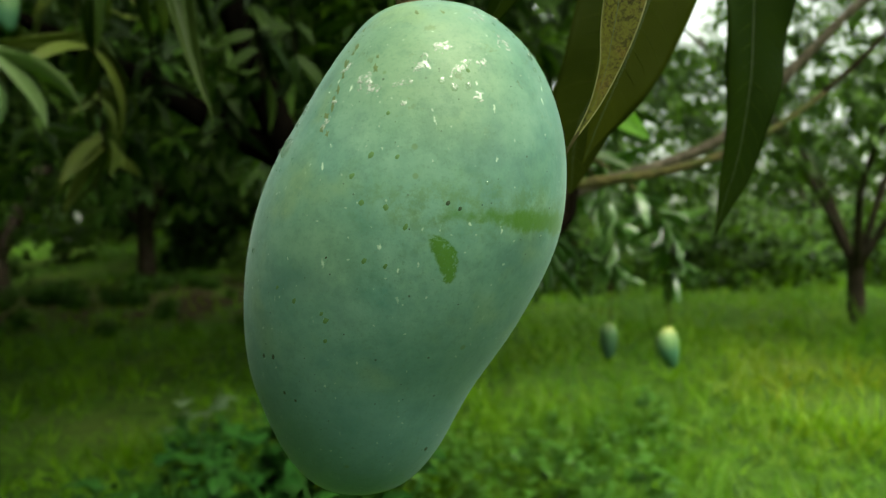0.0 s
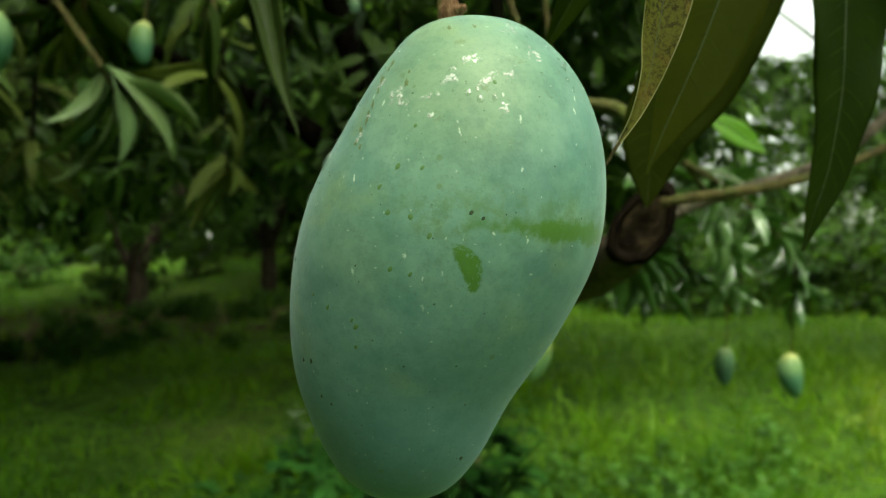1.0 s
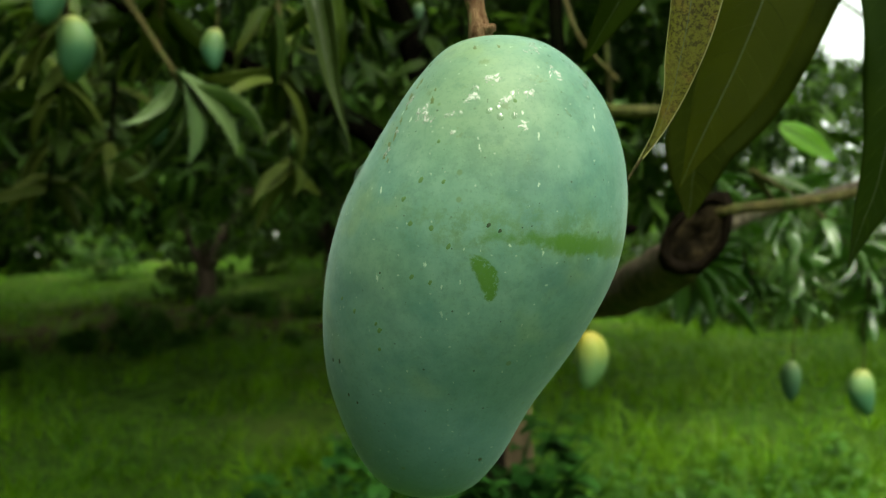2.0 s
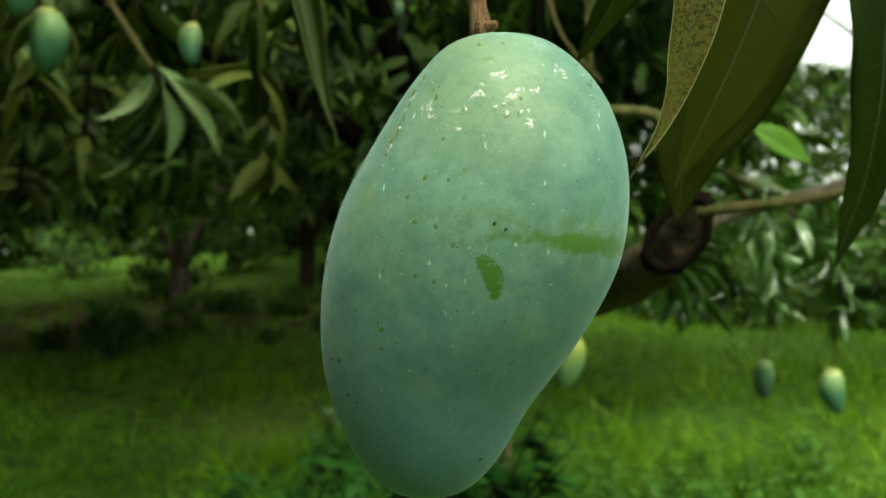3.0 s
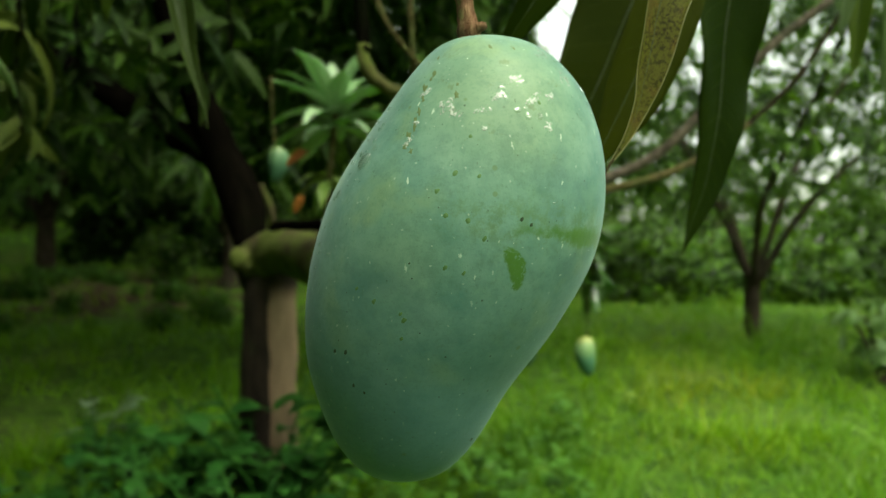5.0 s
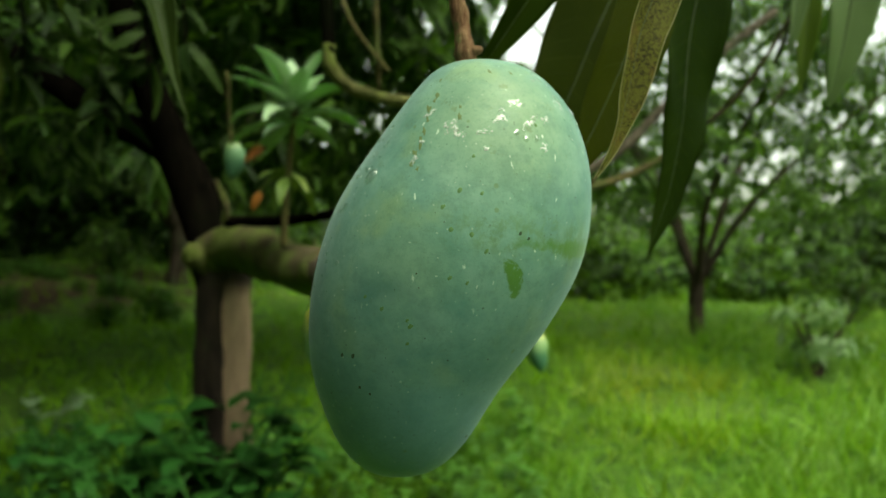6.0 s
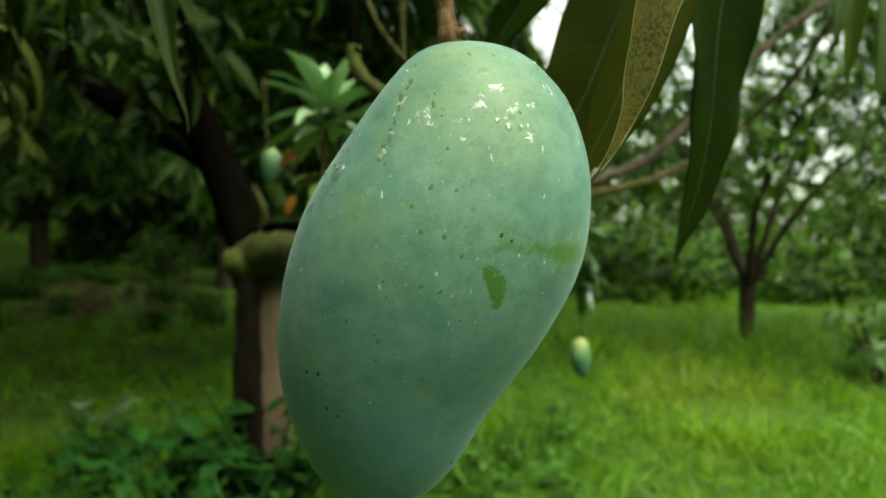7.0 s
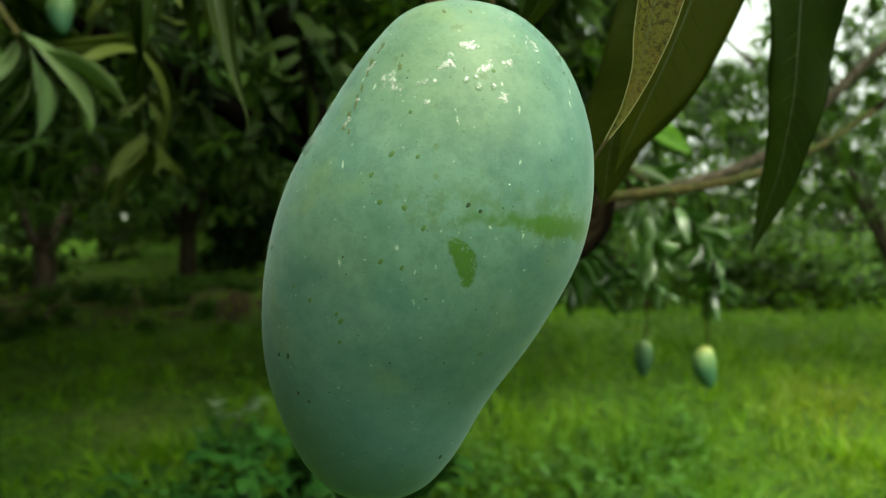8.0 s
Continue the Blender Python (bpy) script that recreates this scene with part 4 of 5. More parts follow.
def build_mango():
    thing = empty("mango")
    tagged(thing, "large unripe mango with a bluish-green waxy bloom, wet with raindrops", "mango", "mangoes")
    nu, nf = 110, 144
    u = (1 - np.cos(np.linspace(0.02, math.pi - 0.02, nu))) / 2
    f = np.linspace(0, 2 * math.pi, nf, endpoint=False)
    uu, ff = np.meshgrid(u, f, indexing="ij")
    verts = mango_point(uu, ff).reshape(-1, 3)
    faces = [(i * nf + k, i * nf + (k + 1) % nf, (i + 1) * nf + (k + 1) % nf, (i + 1) * nf + k) for i in range(nu - 1) for k in range(nf)]
    faces += [tuple(range(nf))[::-1], tuple(range((nu - 1) * nf, nu * nf))]
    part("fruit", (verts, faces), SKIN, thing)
    stem = [(-0.0075, 0.197, 0.800, 0.0030), (-0.0075, 0.197, 0.8105, 0.0029), (-0.0075, 0.197, 0.8135, 0.0031), (-0.0077, 0.197, 0.8165, 0.0037), (-0.0082, 0.197, 0.8195, 0.0030), (-0.0088, 0.197, 0.824, 0.0026), (-0.0097, 0.197, 0.829, 0.0030), (-0.0105, 0.197, 0.833, 0.0026), (-0.012, 0.198, 0.848, 0.0027), (-0.013, 0.2, 0.9, 0.0025), (-0.012, 0.22, 0.98, 0.003), (-0.005, 0.25, 1.06, 0.004)]
    stalk = part("stem", tube(stem, 16, 8, 0.07, 4), STEM, thing, "brown woody fruit stem with knots")
    part("stem_scar", tube([(-0.006, 0.1955, 0.8165, 0.0018), (-0.0038, 0.1945, 0.8172, 0.0014), (-0.0030, 0.194, 0.8176, 0.0008)], 8, 3, 0.1), STEM, stalk)
    return thing


mango = build_mango()


def disc_on_skin(u, f, r, rise, long=1.0, turn=0.0, ragged=0.0, seed=0, rings=4, segs=16):
    """A low dome that follows the skin, with an even or a ragged outline."""
    rng = np.random.RandomState(seed)
    p, n = mango_point(u, f), mango_normal(u, f)
    a = np.cross(n, (0, 0, 1.0))
    a /= np.linalg.norm(a)
    b = np.cross(n, a)
    a, b = a * math.cos(turn) + b * math.sin(turn), b * math.cos(turn) - a * math.sin(turn)
    centre = mango_point(0.5, 0.0) * 0.5 + mango_point(0.5, math.pi) * 0.5
    turns = 2 * math.pi * np.arange(segs) / segs
    edge = 1 + ragged * sum(rng.normal(0, 0.5 / j**0.5) * np.sin(j * turns + rng.uniform(0, 6.28)) for j in (2, 3, 4, 5, 7))
    du = np.linalg.norm(mango_point(u + 1e-3, f) - p) / 1e-3
    df = np.linalg.norm(mango_point(u, f + 1e-3) - p) / 1e-3
    tu, tf = (mango_point(u + 1e-3, f) - p) / 1e-3 / du, (mango_point(u, f + 1e-3) - p) / 1e-3 / df
    verts, faces = [p + n * rise], []
    for i in range(1, rings + 1):
        s = i / rings
        for k in range(segs):
            t = 2 * math.pi * k / segs
            rr = r * s * max(edge[k], 0.25)
            off = a * math.cos(t) * rr * long + b * math.sin(t) * rr
            q = mango_point(u + off @ tu / du, f + off @ tf / df)
            verts.append(q + n * (rise * math.sqrt(max(1 - s * s, 0)) - 0.00004 * (i == rings)))
    for k in range(segs):
        faces.append((0, 1 + k, 1 + (k + 1) % segs))
        for i in range(rings - 1):
            o = 1 + i * segs
            faces.append((o + k, o + segs + k, o + segs + (k + 1) % segs, o + (k + 1) % segs))
    return verts, faces


# raindrops: place along and round the fruit, radius in millimetres, height share, length share
DROPS = [(0.287, -1.541, 0.7, 0.6, 1.25), (0.280, -1.479, 0.55, 0.6, 1.2), (0.293, -1.449, 0.85, 0.6, 1.25), (0.288, -1.347, 0.7, 0.6, 1.3),
         (0.391, -2.628, 1.6, 0.75, 1.5), (0.439, -2.777, 0.9, 0.6, 1.4), (0.455, -3.02, 0.8, 0.8, 1.2), (0.475, -3.1, 0.7, 0.9, 1.2), (0.203, -0.6, 0.75, 0.9, 1.1), (0.227, -0.62, 0.6, 0.8, 1.1), (0.19, -0.5, 0.6, 0.8, 1.0),
         (0.405, -2.45, 0.35, 0.6, 1.2), (0.42, -2.55, 0.3, 0.6, 1.2), (0.41, -2.75, 0.4, 0.6, 1.0), (0.402, -1.13, 0.45, 0.5, 1.0), (0.5, -3.05, 0.4, 0.8, 1.0), (0.52, -3.0, 0.35, 0.8, 1.0)]
drop_rng = np.random.RandomState(71)
DROPS += [(drop_rng.uniform(0.30, 0.60), drop_rng.uniform(-3.4, -2.6), drop_rng.uniform(0.2, 0.65), 1.0, 1.1) for _ in range(48)]
DROPS += [(drop_rng.uniform(0.10, 0.27), drop_rng.uniform(-0.95, -0.15), drop_rng.uniform(0.15, 0.42), 0.8, 1.1) for _ in range(26)]
DROPS += [(drop_rng.uniform(0.2, 0.42), drop_rng.uniform(-2.7, -2.1), drop_rng.uniform(0.15, 0.32), 0.6, 1.2) for _ in range(16)]
for k, (u, f, mm, rise, longer) in enumerate(DROPS):
    part("water_drop", disc_on_skin(u, f, mm / 850, mm / 850 * rise * 0.75, longer, 1.3 + 0.2 * (k % 3), 0.05, k, 5, 18), WATER, mango)
# films of rainwater: place along and round, radius in millimetres, length share, turn
FILMS = [(0.300, -2.10, 2.3, 1.1, 0.3), (0.310, -1.999, 1.3, 1.6, 0.1), (0.297, -1.805, 1.2, 1.9, 0.1), (0.265, -1.694, 1.9, 1.3, 0.9), (0.234, -1.578, 1.3, 2.6, 0.35), (0.260, -1.408, 1.2, 2.4, 0.45),
         (0.301, -1.270, 1.1, 1.5, 0.9), (0.247, -1.243, 1.0, 1.6, 0.8), (0.138, -1.156, 1.7, 2.2, 0.9), (0.196, -0.968, 1.4, 2.2, 1.0), (0.358, -2.284, 0.8, 2.6, 1.3), (0.278, -2.365, 1.0, 2.0, 0.7), (0.325, -1.76, 0.7, 1.3, 0.4), (0.33, -2.3, 0.6, 1.5, 0.2)]
for k, (u, f, mm, longer, turn) in enumerate(FILMS):
    part("water_film", disc_on_skin(u, f, mm / 1000, 0.00018, longer, turn, 0.55, 50 + k, 5, 44), FILM_GLINT, mango, "film of rainwater with the sky's glint painted white")
# green and dark lenticels
SPOTS = [(0.431, -1.329, 0.55, 1), (0.435, -1.254, 0.5, 1), (0.505, -1.68, 0.6, 0), (0.507, -1.554, 0.5, 0), (0.577, -1.813, 0.7, 0), (0.570, -1.851, 0.45, 0), (0.601, -1.786, 0.5, 0), (0.637, -2.217, 0.7, 1),
         (0.640, -2.337, 0.6, 1), (0.562, -2.065, 0.6, 0), (0.445, -1.799, 0.6, 0), (0.446, -1.656, 0.6, 0), (0.463, -1.518, 0.6, 0), (0.551, -2.226, 0.5, 0), (0.683, -2.111, 0.5, 1), (0.690, -1.999, 0.45, 1),
         (0.754, -0.596, 0.8, 1), (0.508, -1.908, 0.3, 1), (0.392, -1.843, 0.7, 0), (0.418, -1.911, 0.6, 0), (0.390, -1.687, 0.5, 0), (0.265, -1.358, 0.5, 0), (0.340, -1.837, 0.5, 0)]
for k, (u, f, mm, dark) in enumerate(SPOTS):
    part("lenticel", disc_on_skin(u, f, mm / 1000 * (1.15 - 0.15 * dark), 0.00005, 1.25, 1.4, 0.2, 90 + k, 2, 12), (SPOT, SPOT_DARK)[dark], mango)

# a trail of dull stains left by sap
STAINS = [(0.20, -2.515, 0.5), (0.24, -2.405, 0.8), (0.252, -2.40, 0.5), (0.27, -2.411, 0.9), (0.29, -2.36, 0.6), (0.312, -2.329, 0.7), (0.332, -2.308, 0.9), (0.35, -2.306, 0.8), (0.366, -2.285, 0.7), (0.372, -2.22, 0.5), (0.279, -2.061, 0.7), (0.26, -2.09, 0.4), (0.16, -1.9, 0.6), (0.15, -1.6, 0.5)]
for k, (u, f, mm) in enumerate(STAINS):
    part("sap_stain", disc_on_skin(u, f, mm / 1000, 0.00004, 2.2, 1.9, 0.7, 140 + k, 2, 24), STAIN, mango, "dull olive sap stain")


# ---------- leaves round the fruit ----------
hanging_leaf([(0.0755, 0.2, 0.892, 0.0016), (0.0675, 0.198, 0.868, 0.0076), (0.058, 0.197, 0.842, 0.0099), (0.052, 0.197, 0.826, 0.0085), (0.0494, 0.197, 0.813, 0.007), (0.0471, 0.197, 0.803, 0.0053), (0.0451, 0.197, 0.7945, 0.0033), (0.0412, 0.197, 0.785, 0.0015), (0.0358, 0.197, 0.7765, 0.0003)], (0.25, -1, 0),
             LEAF_SPOT, "olive mango leaf with brown spotted underside, hanging beside the fruit", 0.3, 0.10, 3, -0.2, 0.5, None, LEAF_EDGE, TWIG)
hanging_leaf([(0.104, 0.272, 0.925, 0.002), (0.099, 0.271, 0.900, 0.0115), (0.0905, 0.27, 0.870, 0.0165), (0.0825, 0.27, 0.845, 0.0168), (0.0740, 0.27, 0.824, 0.0152), (0.0665, 0.27, 0.808, 0.0120), (0.0600, 0.27, 0.795, 0.0072), (0.0545, 0.27, 0.783, 0.0018), (0.0520, 0.27, 0.777, 0.0003)], (0.1, -1, 0),
             LEAF_OLIVE, "dark olive mango leaf hanging behind a spotted leaf", 0.18, 0.07, 14, 0.2, 0.2)
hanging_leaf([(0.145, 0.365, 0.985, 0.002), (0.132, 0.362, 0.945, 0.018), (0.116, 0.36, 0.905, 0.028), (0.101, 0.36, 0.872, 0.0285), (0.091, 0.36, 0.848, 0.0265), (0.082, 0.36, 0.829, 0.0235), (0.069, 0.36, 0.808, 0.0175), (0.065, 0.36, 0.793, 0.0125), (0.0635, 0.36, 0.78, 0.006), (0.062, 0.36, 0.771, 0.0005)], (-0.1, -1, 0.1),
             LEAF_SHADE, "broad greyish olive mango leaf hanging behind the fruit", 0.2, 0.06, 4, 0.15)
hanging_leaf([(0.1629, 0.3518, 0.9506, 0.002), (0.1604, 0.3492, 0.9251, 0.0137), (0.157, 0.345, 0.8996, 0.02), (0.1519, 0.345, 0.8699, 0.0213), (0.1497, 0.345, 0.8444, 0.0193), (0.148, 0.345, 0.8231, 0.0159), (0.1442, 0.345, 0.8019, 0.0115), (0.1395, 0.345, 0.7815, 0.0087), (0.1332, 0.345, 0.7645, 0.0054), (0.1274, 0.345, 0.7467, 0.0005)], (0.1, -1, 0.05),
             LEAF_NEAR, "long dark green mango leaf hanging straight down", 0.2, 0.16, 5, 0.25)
hanging_leaf([(-0.152, 0.40, 0.975, 0.002), (-0.148, 0.395, 0.945, 0.0105), (-0.1415, 0.39, 0.915, 0.0112), (-0.1380, 0.39, 0.895, 0.0100), (-0.1352, 0.39, 0.876, 0.0082), (-0.1335, 0.39, 0.861, 0.0056), (-0.1308, 0.39, 0.848, 0.0037), (-0.1278, 0.39, 0.836, 0.0020), (-0.1248, 0.39, 0.8255, 0.0007), (-0.1240, 0.39, 0.816, 0.0003)], (-0.35, -1, 0),
             LEAF_SICKLE, "narrow green mango leaf hanging edge-on with a dry tip", 0.45, 0.05, 6, 0.3, 0.9, LEAF_PALE)
near_leaf((0.070, 0.277, 0.915), (-0.58, 0.0, -1), (0.5, -1, 0.2), 0.10, 0.026, LEAF_NEAR, "dark mango leaf above the fruit", 0.25, 0.3, 0.03, 7)
near_leaf((0.315, 0.47, 0.985), (-0.05, 0.0, -1), (0.2, -1, 0.3), 0.085, 0.022, LEAF_PALE, "small yellow-green mango leaf hanging from a twig", 0.2, 0.3, 0.03, 9)
near_leaf((0.333, 0.48, 0.99), (-0.07, 0.0, -1), (-0.3, -1, 0.3), 0.115, 0.022, LEAF_LIME, "narrow light green mango leaf hanging from a twig", 0.2, 0.3, 0.03, 10)
near_leaf((0.33, 0.43, 0.985), (-0.05, 0.0, -1), (0.1, -1, 0.6), 0.13, 0.05, LEAF_PALE, "grey-green mango leaf with a pale sheen", 0.3, 0.2, 0.03, 12)
near_leaf((0.325, 1.50, 1.02), (1, 0.05, -0.6), (0.1, -1, 0.35), 0.135, 0.06, LEAF_BRIGHT, "bright green mango leaf with light shining through", 0.3, 0.1, 0.03, 13)
near_leaf((0.30, 1.55, 0.93), (1, 0.1, -0.25), (0.1, -0.5, 1), 0.15, 0.05, LEAF_PALE, "pale mango leaf lying nearly level in the open", 0.4, 0.1, 0.03, 15)
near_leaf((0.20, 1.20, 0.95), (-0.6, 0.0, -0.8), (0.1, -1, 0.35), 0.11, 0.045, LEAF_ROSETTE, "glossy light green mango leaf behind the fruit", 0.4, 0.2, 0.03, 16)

# ---------- twig with a wound ----------
twig = empty("mango_twig")
tagged(twig, "olive green twig growing from the cut limb beside a dark wound", "twig")
part("stalk", tube([(0.112, 0.705, 0.797, 0.006), (0.134, 0.70, 0.80, 0.0056), (0.22, 0.74, 0.811, 0.0048), (0.306, 0.78, 0.832, 0.0045), (0.375, 0.81, 0.862, 0.0040), (0.45, 0.85, 0.905, 0.0036)], 10, 6, 0.08, 2), TWIG, twig)
part("outer_stalk", tube([(0.446, 0.848, 0.903, 0.0036), (0.50, 0.876, 0.940, 0.0033), (0.545, 0.90, 0.975, 0.0031), (0.59, 0.925, 1.02, 0.0034), (0.64, 0.95, 1.077, 0.0028), (0.72, 1.0, 1.17, 0.0024)], 10, 6, 0.12, 5), BARK_DARK, twig, "thin dark outer twig")


def hollow(profile, long, turn, seed):
    """A turned form facing the path, stretched along one slanting way; profile: depth behind its mouth, radius."""
    rng = np.random.RandomState(seed)
    segs = 28
    uneven = 1 + 0.05 * np.sin(3 * np.linspace(0, 6.28, segs) + 1) + rng.normal(0, 0.03, segs)
    verts, faces = [], []
    for depth, r in profile:
        for k in range(segs):
            a = 2 * math.pi * k / segs
            u, w = r * uneven[k] * math.cos(a) * long, r * uneven[k] * math.sin(a)
            verts.append((0.098 + u * math.cos(turn) - w * math.sin(turn), 0.694 + depth + 0.004 * rng.uniform(-0.3, 0.3), 0.777 + u * math.sin(turn) + w * math.cos(turn)))
    for i in range(len(profile) - 1):
        faces += [(i * segs + k, i * segs + (k + 1) % segs, (i + 1) * segs + (k + 1) % segs, (i + 1) * segs + k) for k in range(segs)]
    return verts, faces


part("callus", hollow([(0.055, 0.018), (0.03, 0.024), (0.012, 0.027), (0.005, 0.0265), (0.001, 0.0235), (0.0005, 0.0205), (0.004, 0.0185), (0.02, 0.0175)], 1.65, 0.95, 3), CHAR, twig, "black callus ring round the wound")
part("wound", hollow([(0.006, 0.0195), (0.003, 0.0165), (0.004, 0.011), (0.007, 0.006), (0.008, 0.0004)], 1.65, 0.95, 4), WOUND, twig, "rotten brown wood inside the wound")

# ---------- hanging mangoes further off ----------
def small_mango(seed, size, material, label, stem_up):
    thing = empty("mango")
    tagged(thing, label, "mango", "mangoes")
    nu, nf = 26, 32
    v = []
    for i in range(nu):
        th = math.pi * (0.01 + 0.98 * i / (nu - 1))
        c = math.cos(th)
        for k in range(nf):
            f = 2 * math.pi * k / nf
            r = math.sin(th) * (0.285 + 0.035 * c)
            v.append((size * (r * math.cos(f) - 0.09 * c * c + 0.06 * c), size * r * 0.86 * math.sin(f), size * 0.5 * c))
    faces = [(i * nf + k, i * nf + (k + 1) % nf, (i + 1) * nf + (k + 1) % nf, (i + 1) * nf + k) for i in range(nu - 1) for k in range(nf)]
    faces += [tuple(range(nf))[::-1], tuple(range((nu - 1) * nf, nu * nf))]
    part("fruit", (v, faces), material, thing)
    part("stem", tube([(-0.05 * size, 0, 0.48 * size, 0.0026), (-0.05 * size, 0, 0.5 * size + stem_up * 0.4, 0.002), (0.0, 0, 0.5 * size + stem_up, 0.003)], 8, 5, 0.05), TWIG, thing)
    return thing


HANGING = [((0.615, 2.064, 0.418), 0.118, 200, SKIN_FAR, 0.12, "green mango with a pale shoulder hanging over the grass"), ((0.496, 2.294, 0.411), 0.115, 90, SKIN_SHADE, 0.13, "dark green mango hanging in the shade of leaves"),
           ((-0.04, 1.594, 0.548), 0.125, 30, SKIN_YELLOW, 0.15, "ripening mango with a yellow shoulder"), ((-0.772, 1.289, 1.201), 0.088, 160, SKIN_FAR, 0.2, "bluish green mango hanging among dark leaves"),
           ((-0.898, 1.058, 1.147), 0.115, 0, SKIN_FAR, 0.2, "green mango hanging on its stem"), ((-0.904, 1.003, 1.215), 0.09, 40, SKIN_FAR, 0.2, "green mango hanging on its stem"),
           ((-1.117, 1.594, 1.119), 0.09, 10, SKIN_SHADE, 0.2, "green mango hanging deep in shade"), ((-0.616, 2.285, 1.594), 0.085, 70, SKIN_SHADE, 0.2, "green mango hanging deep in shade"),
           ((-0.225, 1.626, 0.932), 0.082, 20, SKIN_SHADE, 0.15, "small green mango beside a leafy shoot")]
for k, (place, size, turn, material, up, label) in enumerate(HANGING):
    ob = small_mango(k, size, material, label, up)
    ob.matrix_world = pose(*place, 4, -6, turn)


# ---------- leafy shoots ----------
SHOOTS_EAST = [[(0.2, 1.75, 1.05, 0.008), (0.26, 1.9, 0.90, 0.006), (0.34, 2.05, 0.78, 0.005), (0.38, 2.1, 0.68, 0.004)],
               [(0.3, 1.65, 0.95, 0.008), (0.42, 1.95, 0.86, 0.006), (0.50, 2.2, 0.74, 0.005), (0.52, 2.3, 0.62, 0.003)],
               [(0.3, 1.65, 0.95, 0.008), (0.48, 1.9, 0.88, 0.006), (0.62, 2.03, 0.74, 0.005), (0.64, 2.07, 0.63, 0.003)],
               [(0.12, 1.3, 0.74, 0.008), (0.16, 1.45, 0.76, 0.006), (0.2, 1.6, 0.74, 0.005), (0.23, 1.7, 0.68, 0.004)]]
def shoot(rows, whorls, leaf, material, label, seed, wood=None, per=11, radius=None, dead=0, rise=0.0, wide=0.24):
    """A twig with whorls of single leaves; rows: x, y, z, radius; whorls: places along it from 0 to 1."""
    rng = np.random.RandomState(seed)
    thing = empty("leafy_shoot", rows[0][:3])
    tagged(thing, label, "shoot")
    origin = np.array(rows[0][:3])
    line = smooth_line(rows, 8)
    part("twig", tube([(*(np.array(r[:3]) - origin), r[3]) for r in rows], 8, 6, 0.08, seed), wood or TWIG, thing)
    for w in whorls:
        i = min(int(w * (len(line) - 1)), len(line) - 2)
        c, a = line[i, :3], line[i + 1, :3] - line[i, :3]
        a = a / np.linalg.norm(a)
        base, way, face, ln, wd, dr = rosettes(rng, c[None], a[None], per, leaf, width=wide)
        way[:, 2] += rise
        for k in range(per):
            b, rib = blade(ln[k], wd[k], dr[k], 0.3, 0.04, seed * 50 + k, 10, 5, 0.0005)
            m = aim(base[k] - origin, way[k], face[k])
            one = part("leaf", b, LEAF_DEAD if k < dead else material, thing)
            one.matrix_local = m
    return thing


HANG = "drooping mango shoot with long dark leaves over the grass"
shoot([(-0.76, 0.93, 1.26, 0.006), (-0.68, 0.948, 1.13, 0.0055), (-0.64, 0.959, 1.065, 0.005), (-0.615, 0.966, 1.02, 0.004)], [0.97], 0.185, LEAF_PALE, "drooping mango shoot with pale green leaves", 21, per=9, wide=0.30, rise=-0.3)
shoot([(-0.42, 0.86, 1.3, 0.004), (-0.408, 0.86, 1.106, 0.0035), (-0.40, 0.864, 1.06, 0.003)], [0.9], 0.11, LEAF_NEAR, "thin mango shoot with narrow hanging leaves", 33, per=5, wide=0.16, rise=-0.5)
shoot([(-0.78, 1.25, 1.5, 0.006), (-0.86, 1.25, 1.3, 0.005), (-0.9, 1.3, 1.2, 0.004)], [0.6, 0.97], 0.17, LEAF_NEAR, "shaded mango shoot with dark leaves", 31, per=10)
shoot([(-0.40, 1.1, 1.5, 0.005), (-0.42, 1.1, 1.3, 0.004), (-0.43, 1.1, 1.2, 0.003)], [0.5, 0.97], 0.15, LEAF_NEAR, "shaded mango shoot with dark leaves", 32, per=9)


def whorled_shoot(rows, whorls, label, seed):
    """An upright shoot; whorls: height along it from 0 to 1, count, lift of the outer and the inner leaves in degrees, leaf length, material."""
    rng = np.random.RandomState(seed)
    thing = empty("leafy_shoot", rows[0][:3])
    tagged(thing, label, "shoot")
    origin = np.array(rows[0][:3])
    line = smooth_line(rows, 10)
    part("twig", tube([(*(np.array(r[:3]) - origin), r[3]) for r in rows], 9, 6, 0.08, seed), TWIG, thing, "olive green twig")
    for at, count, outer, inner, leaf, material in whorls:
        c = line[min(int(at * (len(line) - 1)), len(line) - 1), :3] - origin
        for k in range(count):
            a = 2.4 * k + rng.uniform(-0.25, 0.25) + seed
            el = radians(outer + (inner - outer) * k / max(count - 1, 1) + rng.uniform(-8, 8))
            ln = leaf * rng.uniform(0.8, 1.15) * (1 - 0.25 * k / count)
            out = np.array((math.cos(a), math.sin(a), 0.0))
            way = out * math.cos(el) + np.array((0, 0, math.sin(el)))
            b, rib = blade(ln, ln * 0.36, rng.uniform(0.5, 1.0), 0.28, 0.05, seed * 40 + k, 12, 7, 0.0005)
            one = part("leaf", b, material, thing)
            one.matrix_local = aim(c + np.array((0, 0, 0.012 * k / count)) + out * 0.004, way, (0, 0, 1) if el < 1.2 else tuple(-out))
            part("midrib", rib, LEAF_PALE, one)
    return thing


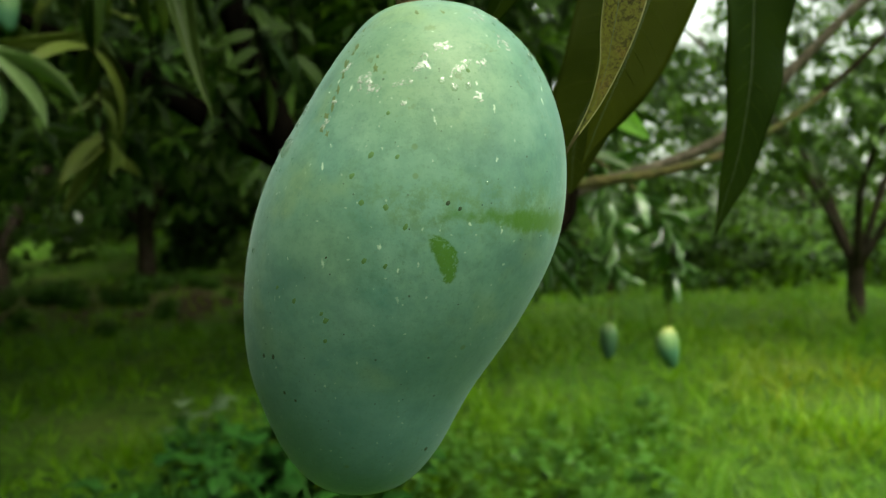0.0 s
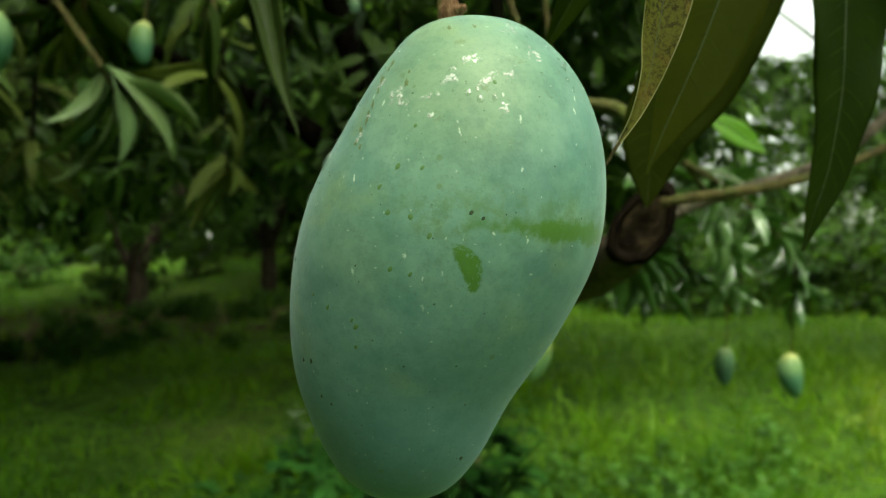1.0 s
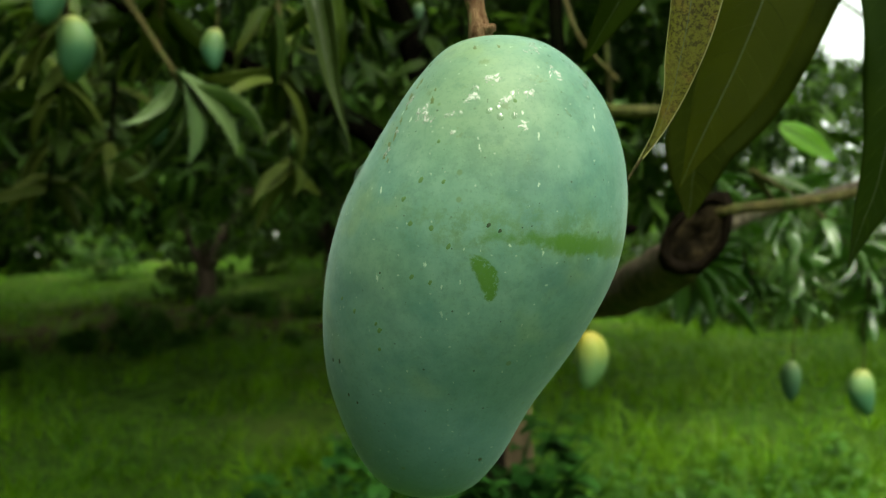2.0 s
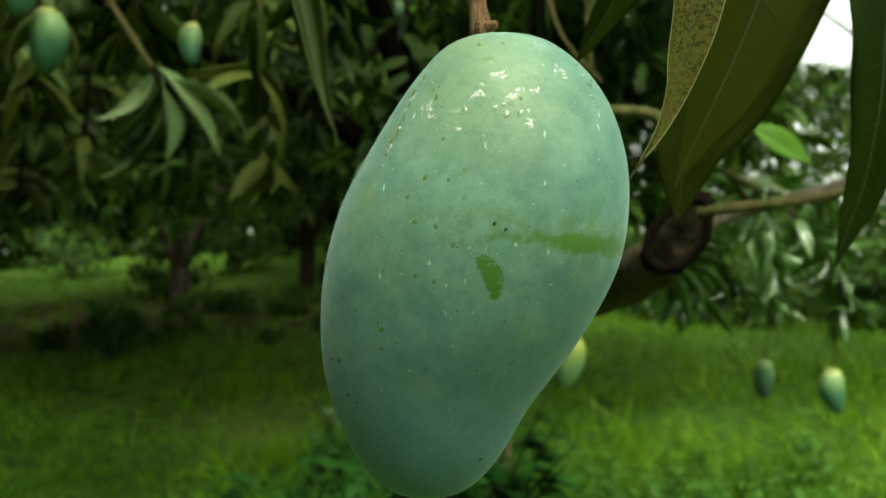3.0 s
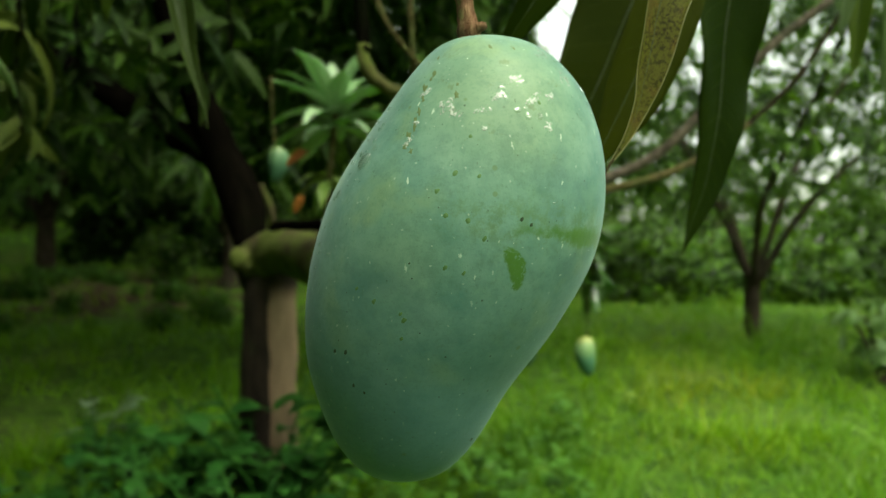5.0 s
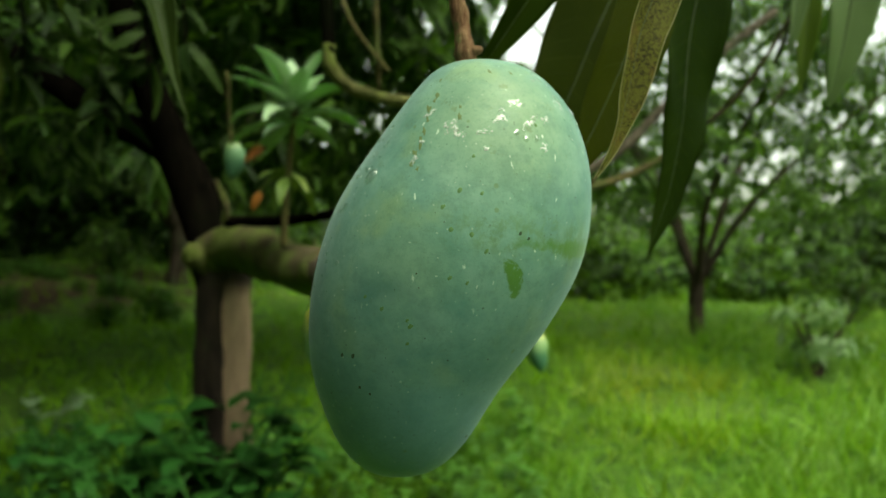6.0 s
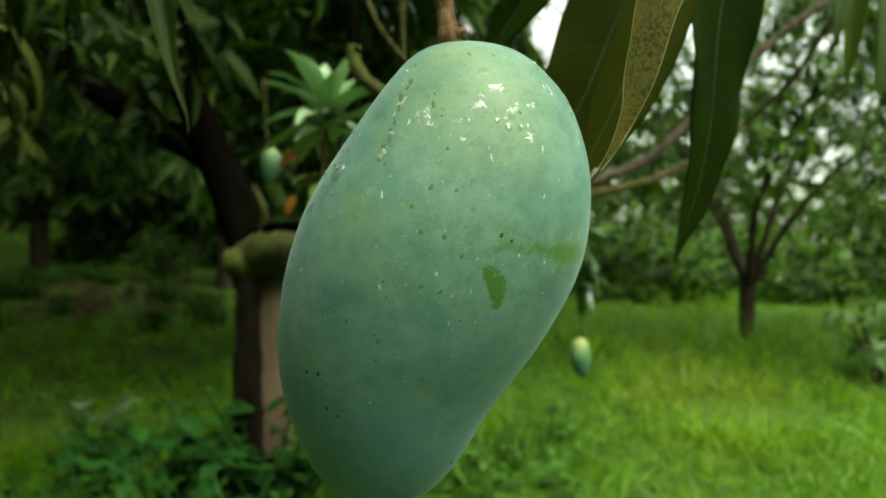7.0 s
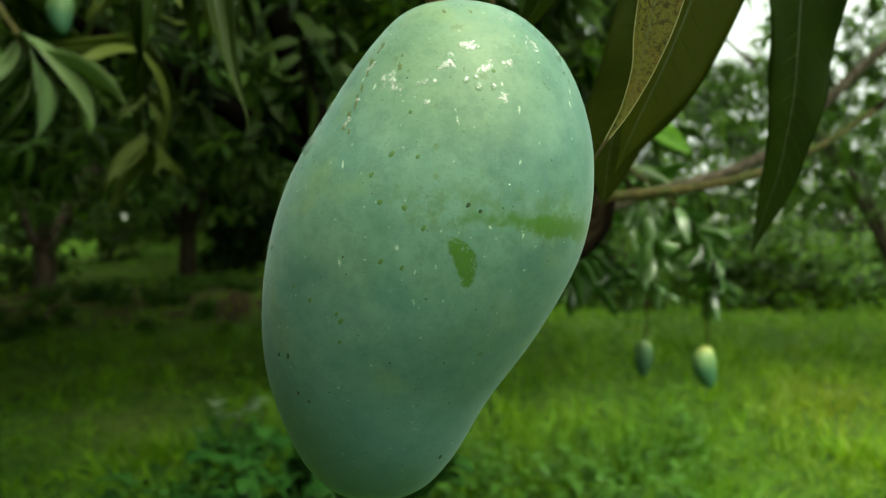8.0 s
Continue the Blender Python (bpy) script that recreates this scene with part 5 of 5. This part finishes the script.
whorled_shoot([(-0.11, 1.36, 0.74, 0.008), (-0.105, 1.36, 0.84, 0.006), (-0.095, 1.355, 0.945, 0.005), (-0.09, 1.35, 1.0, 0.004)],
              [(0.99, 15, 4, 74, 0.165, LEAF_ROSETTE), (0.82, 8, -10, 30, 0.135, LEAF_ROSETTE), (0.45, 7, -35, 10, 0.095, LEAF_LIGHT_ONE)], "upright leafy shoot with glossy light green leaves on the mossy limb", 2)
for k, (x, y, z) in enumerate([(-0.976, 1.10, 1.08), (-1.16, 1.47, 1.03), (-0.60, 1.25, 1.10), (-0.80, 1.70, 1.00), (-1.55, 1.70, 0.98), (-1.35, 1.5, 1.25)]):
    shoot([(x - 0.05, y + 0.1, z + 0.35, 0.005), (x - 0.03, y + 0.05, z + 0.15, 0.004), (x, y, z, 0.003)], [0.55, 0.97], 0.17, LEAF_OPEN, "shaded mango shoot with olive green leaves", 60 + k, wood=BARK_SHADED, per=9)
for k, (x, y, z) in enumerate([(-1.16, 1.25, 1.20), (-1.30, 1.5, 1.08), (-1.62, 2.0, 1.06), (-1.45, 1.75, 1.36), (-1.75, 2.4, 1.16)]):
    shoot([(x - 0.04, y + 0.12, z + 0.3, 0.005), (x - 0.02, y + 0.05, z + 0.14, 0.004), (x, y, z, 0.003)], [0.4, 0.7, 0.97], 0.15, LEAF_LIGHT_ONE if k == 0 else LEAF_MID, "mango shoot with mid green leaves in open shade", 80 + k, per=9, wide=0.3)
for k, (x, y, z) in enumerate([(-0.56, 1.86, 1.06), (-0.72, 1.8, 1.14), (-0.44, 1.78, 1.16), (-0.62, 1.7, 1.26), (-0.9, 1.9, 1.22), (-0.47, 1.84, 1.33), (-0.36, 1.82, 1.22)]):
    shoot([(x - 0.03, y + 0.08, z + 0.22, 0.004), (x - 0.01, y + 0.03, z + 0.1, 0.0035), (x, y, z, 0.003)], [0.5, 0.97], 0.14, LEAF_DIM, "mango shoot with dark leaves hanging before a limb", 90 + k, wood=BARK_SHADED, per=8, wide=0.27)
near_leaf((-0.140, 1.34, 0.925), (-0.9, -0.2, -0.35), (0.1, -0.8, 0.6), 0.05, 0.028, LEAF_DEAD, "curled orange dead mango leaf on a leafy shoot", 0.9, 0.4, 0.05, 18)
near_leaf((-0.150, 1.34, 0.845), (-0.4, -0.3, -0.8), (0.1, -1, 0.3), 0.04, 0.02, LEAF_DEAD, "curled orange dead mango leaf on a leafy shoot", 0.9, 0.4, 0.05, 19)
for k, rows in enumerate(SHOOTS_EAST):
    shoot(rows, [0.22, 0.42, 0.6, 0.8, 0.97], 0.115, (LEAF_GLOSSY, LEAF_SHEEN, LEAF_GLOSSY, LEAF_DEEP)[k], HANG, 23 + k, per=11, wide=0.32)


# ---------- weeds and shrubs ----------
def weed_kind(seed, tall, leaf, count, material):
    """A soft broad-leaved weed: bent stems with leaves in pairs."""
    rng = np.random.RandomState(seed)
    thing = empty("weed")
    for k in range(3):
        a = rng.uniform(0, 6.28)
        tip = (math.cos(a) * tall * 0.45, math.sin(a) * tall * 0.45, tall * rng.uniform(0.75, 1.0))
        rows = [(0, 0, -0.02, 0.003), (tip[0] * 0.35, tip[1] * 0.35, tip[2] * 0.55, 0.0025), (*tip, 0.0015)]
        part("stem", tube(rows, 6, 5), material, thing)
        line = smooth_line(rows, 8)
        for q in range(count // 3):
            i = int((0.3 + 0.7 * q / (count / 3)) * (len(line) - 1))
            b = rng.uniform(0, 6.28)
            ln = leaf * rng.uniform(0.7, 1.2)
            (v, f), _ = blade(ln, ln * 0.72, rng.uniform(0.5, 1.2), 0.2, 0.06, seed * 30 + q, 8, 5, 0.0004)
            one = part("leaf", (v, f), material, thing)
            one.matrix_local = aim(line[i, :3], (math.cos(b), math.sin(b), rng.uniform(0.0, 0.6)), (0, 0, 1))
    return thing


def plant(kinds, spots, label, category, group):
    rng = np.random.RandomState(17)
    for k, (x, y, size) in enumerate(spots):
        ob = kinds[k] if k < len(kinds) else copy_thing(kinds[k % len(kinds)], Matrix())
        set_tree(ob, x, y, rng.uniform(0, 360), size)
        tagged(ob, label, category, group)


def weed_spots():
    rng = np.random.RandomState(29)
    spots = []
    while len(spots) < 84:
        x, y = rng.uniform(-1.2, 0.7), rng.uniform(1.15, 2.5)
        if -0.5 < x / y < 0.3 and math.hypot(x + 0.285, y - 1.9) > 0.16 and (x < 0.05 or rng.uniform() < 0.4):
            spots.append((x, y, rng.uniform(0.7, 1.25) * (1.15 if x < -0.08 and y < 2.0 else 0.75)))
    return spots


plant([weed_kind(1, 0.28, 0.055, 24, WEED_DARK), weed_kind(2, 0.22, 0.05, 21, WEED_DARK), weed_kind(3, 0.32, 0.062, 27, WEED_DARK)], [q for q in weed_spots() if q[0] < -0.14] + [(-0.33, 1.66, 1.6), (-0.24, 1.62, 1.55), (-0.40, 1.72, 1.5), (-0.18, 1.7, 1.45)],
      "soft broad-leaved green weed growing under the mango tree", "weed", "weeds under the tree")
plant([weed_kind(8, 0.2, 0.06, 21, WEED), weed_kind(9, 0.17, 0.05, 18, WEED)], [q for q in weed_spots() if q[0] >= -0.14] + [(0.12, 1.7, 0.8), (0.3, 1.9, 0.9), (0.05, 1.5, 0.8), (0.42, 2.2, 0.9), (0.2, 2.1, 0.9), (0.6, 2.4, 0.9), (0.75, 2.7, 1.0), (0.35, 2.6, 1.0)],
      "low light green weed growing among the grass", "weed", "weeds in the grass")


def shrub_kind(seed, r, clusters, leaf, material):
    rng = np.random.RandomState(seed)
    thing = empty("shrub")
    u = rng.normal(0, 1, (clusters, 3))
    u /= np.linalg.norm(u, axis=1)[:, None]
    c = u * rng.uniform(0.3, 1, (clusters, 1)) * [r, r, r * 0.7] + [0, 0, r * 0.62]
    for k in range(4):
        a = 1.57 * k + rng.uniform(0, 1)
        part("stem", tube([(0, 0, -0.05, 0.02), (math.cos(a) * r * 0.2, math.sin(a) * r * 0.2, r * 0.5, 0.012), (math.cos(a) * r * 0.5, math.sin(a) * r * 0.5, r, 0.006)], 6, 4), BARK_FAR, thing)
    axes = u + rng.normal(0, 0.4, u.shape)
    axes /= np.linalg.norm(axes, axis=1)[:, None]
    part("foliage", leaf_cloud("foliage", *rosettes(rng, c, axes, 12, leaf, width=0.34), material, 3), None, thing)
    return thing


plant([shrub_kind(4, 0.75, 110, 0.14, LEAF_EAST), shrub_kind(5, 0.9, 130, 0.16, LEAF_CROWN), shrub_kind(6, 0.6, 90, 0.12, LEAF_LIGHT)],
      [(1.9, 8.6, 1.0), (3.4, 9.2, 1.0), (0.6, 9.0, 0.9), (5.2, 8.8, 1.1), (6.6, 7.6, 1.0), (2.8, 10.6, 1.3), (4.6, 10.8, 1.2), (7.6, 9.4, 1.2), (1.2, 10.8, 1.2), (-0.9, 11.0, 1.1), (8.6, 7.2, 1.1),
       (6.0, 11.2, 1.4), (-6.2, 11.6, 1.0), (-6.3, 13.9, 1.4), (-9.2, 11.2, 1.2), (-2.4, 9.2, 0.7), (-5.8, 8.9, 0.7), (9.8, 8.6, 1.3), (5.0, 6.0, 0.6)],
      "leafy green undergrowth shrub at the orchard edge", "shrub", "orchard shrubs")
def shade_spots():
    rng = np.random.RandomState(47)
    spots = []
    while len(spots) < 46:
        r, a = rng.uniform(5.6, 10.0), radians(rng.uniform(-47, -11))
        if math.sin(3 * r + 9 * a) > -0.75:
            spots.append((math.sin(a) * r, math.cos(a) * r, rng.uniform(0.35, 0.75)))
    return spots


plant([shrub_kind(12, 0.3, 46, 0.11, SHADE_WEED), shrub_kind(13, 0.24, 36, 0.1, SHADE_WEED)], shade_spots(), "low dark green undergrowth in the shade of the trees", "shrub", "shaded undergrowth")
plant([shrub_kind(7, 0.36, 26, 0.11, LEAF_GLOSSY_CLOUD)], [(2.75, 3.6, 1.0)], "young mango sapling with drooping leaves in tall grass", "sapling", "")
plant([weed_kind(21, 0.26, 0.09, 12, LEAF_ASH)], [(-0.955, 2.6, 1.1)], "weed with greyish pale leaves standing in the grass", "weed", "")
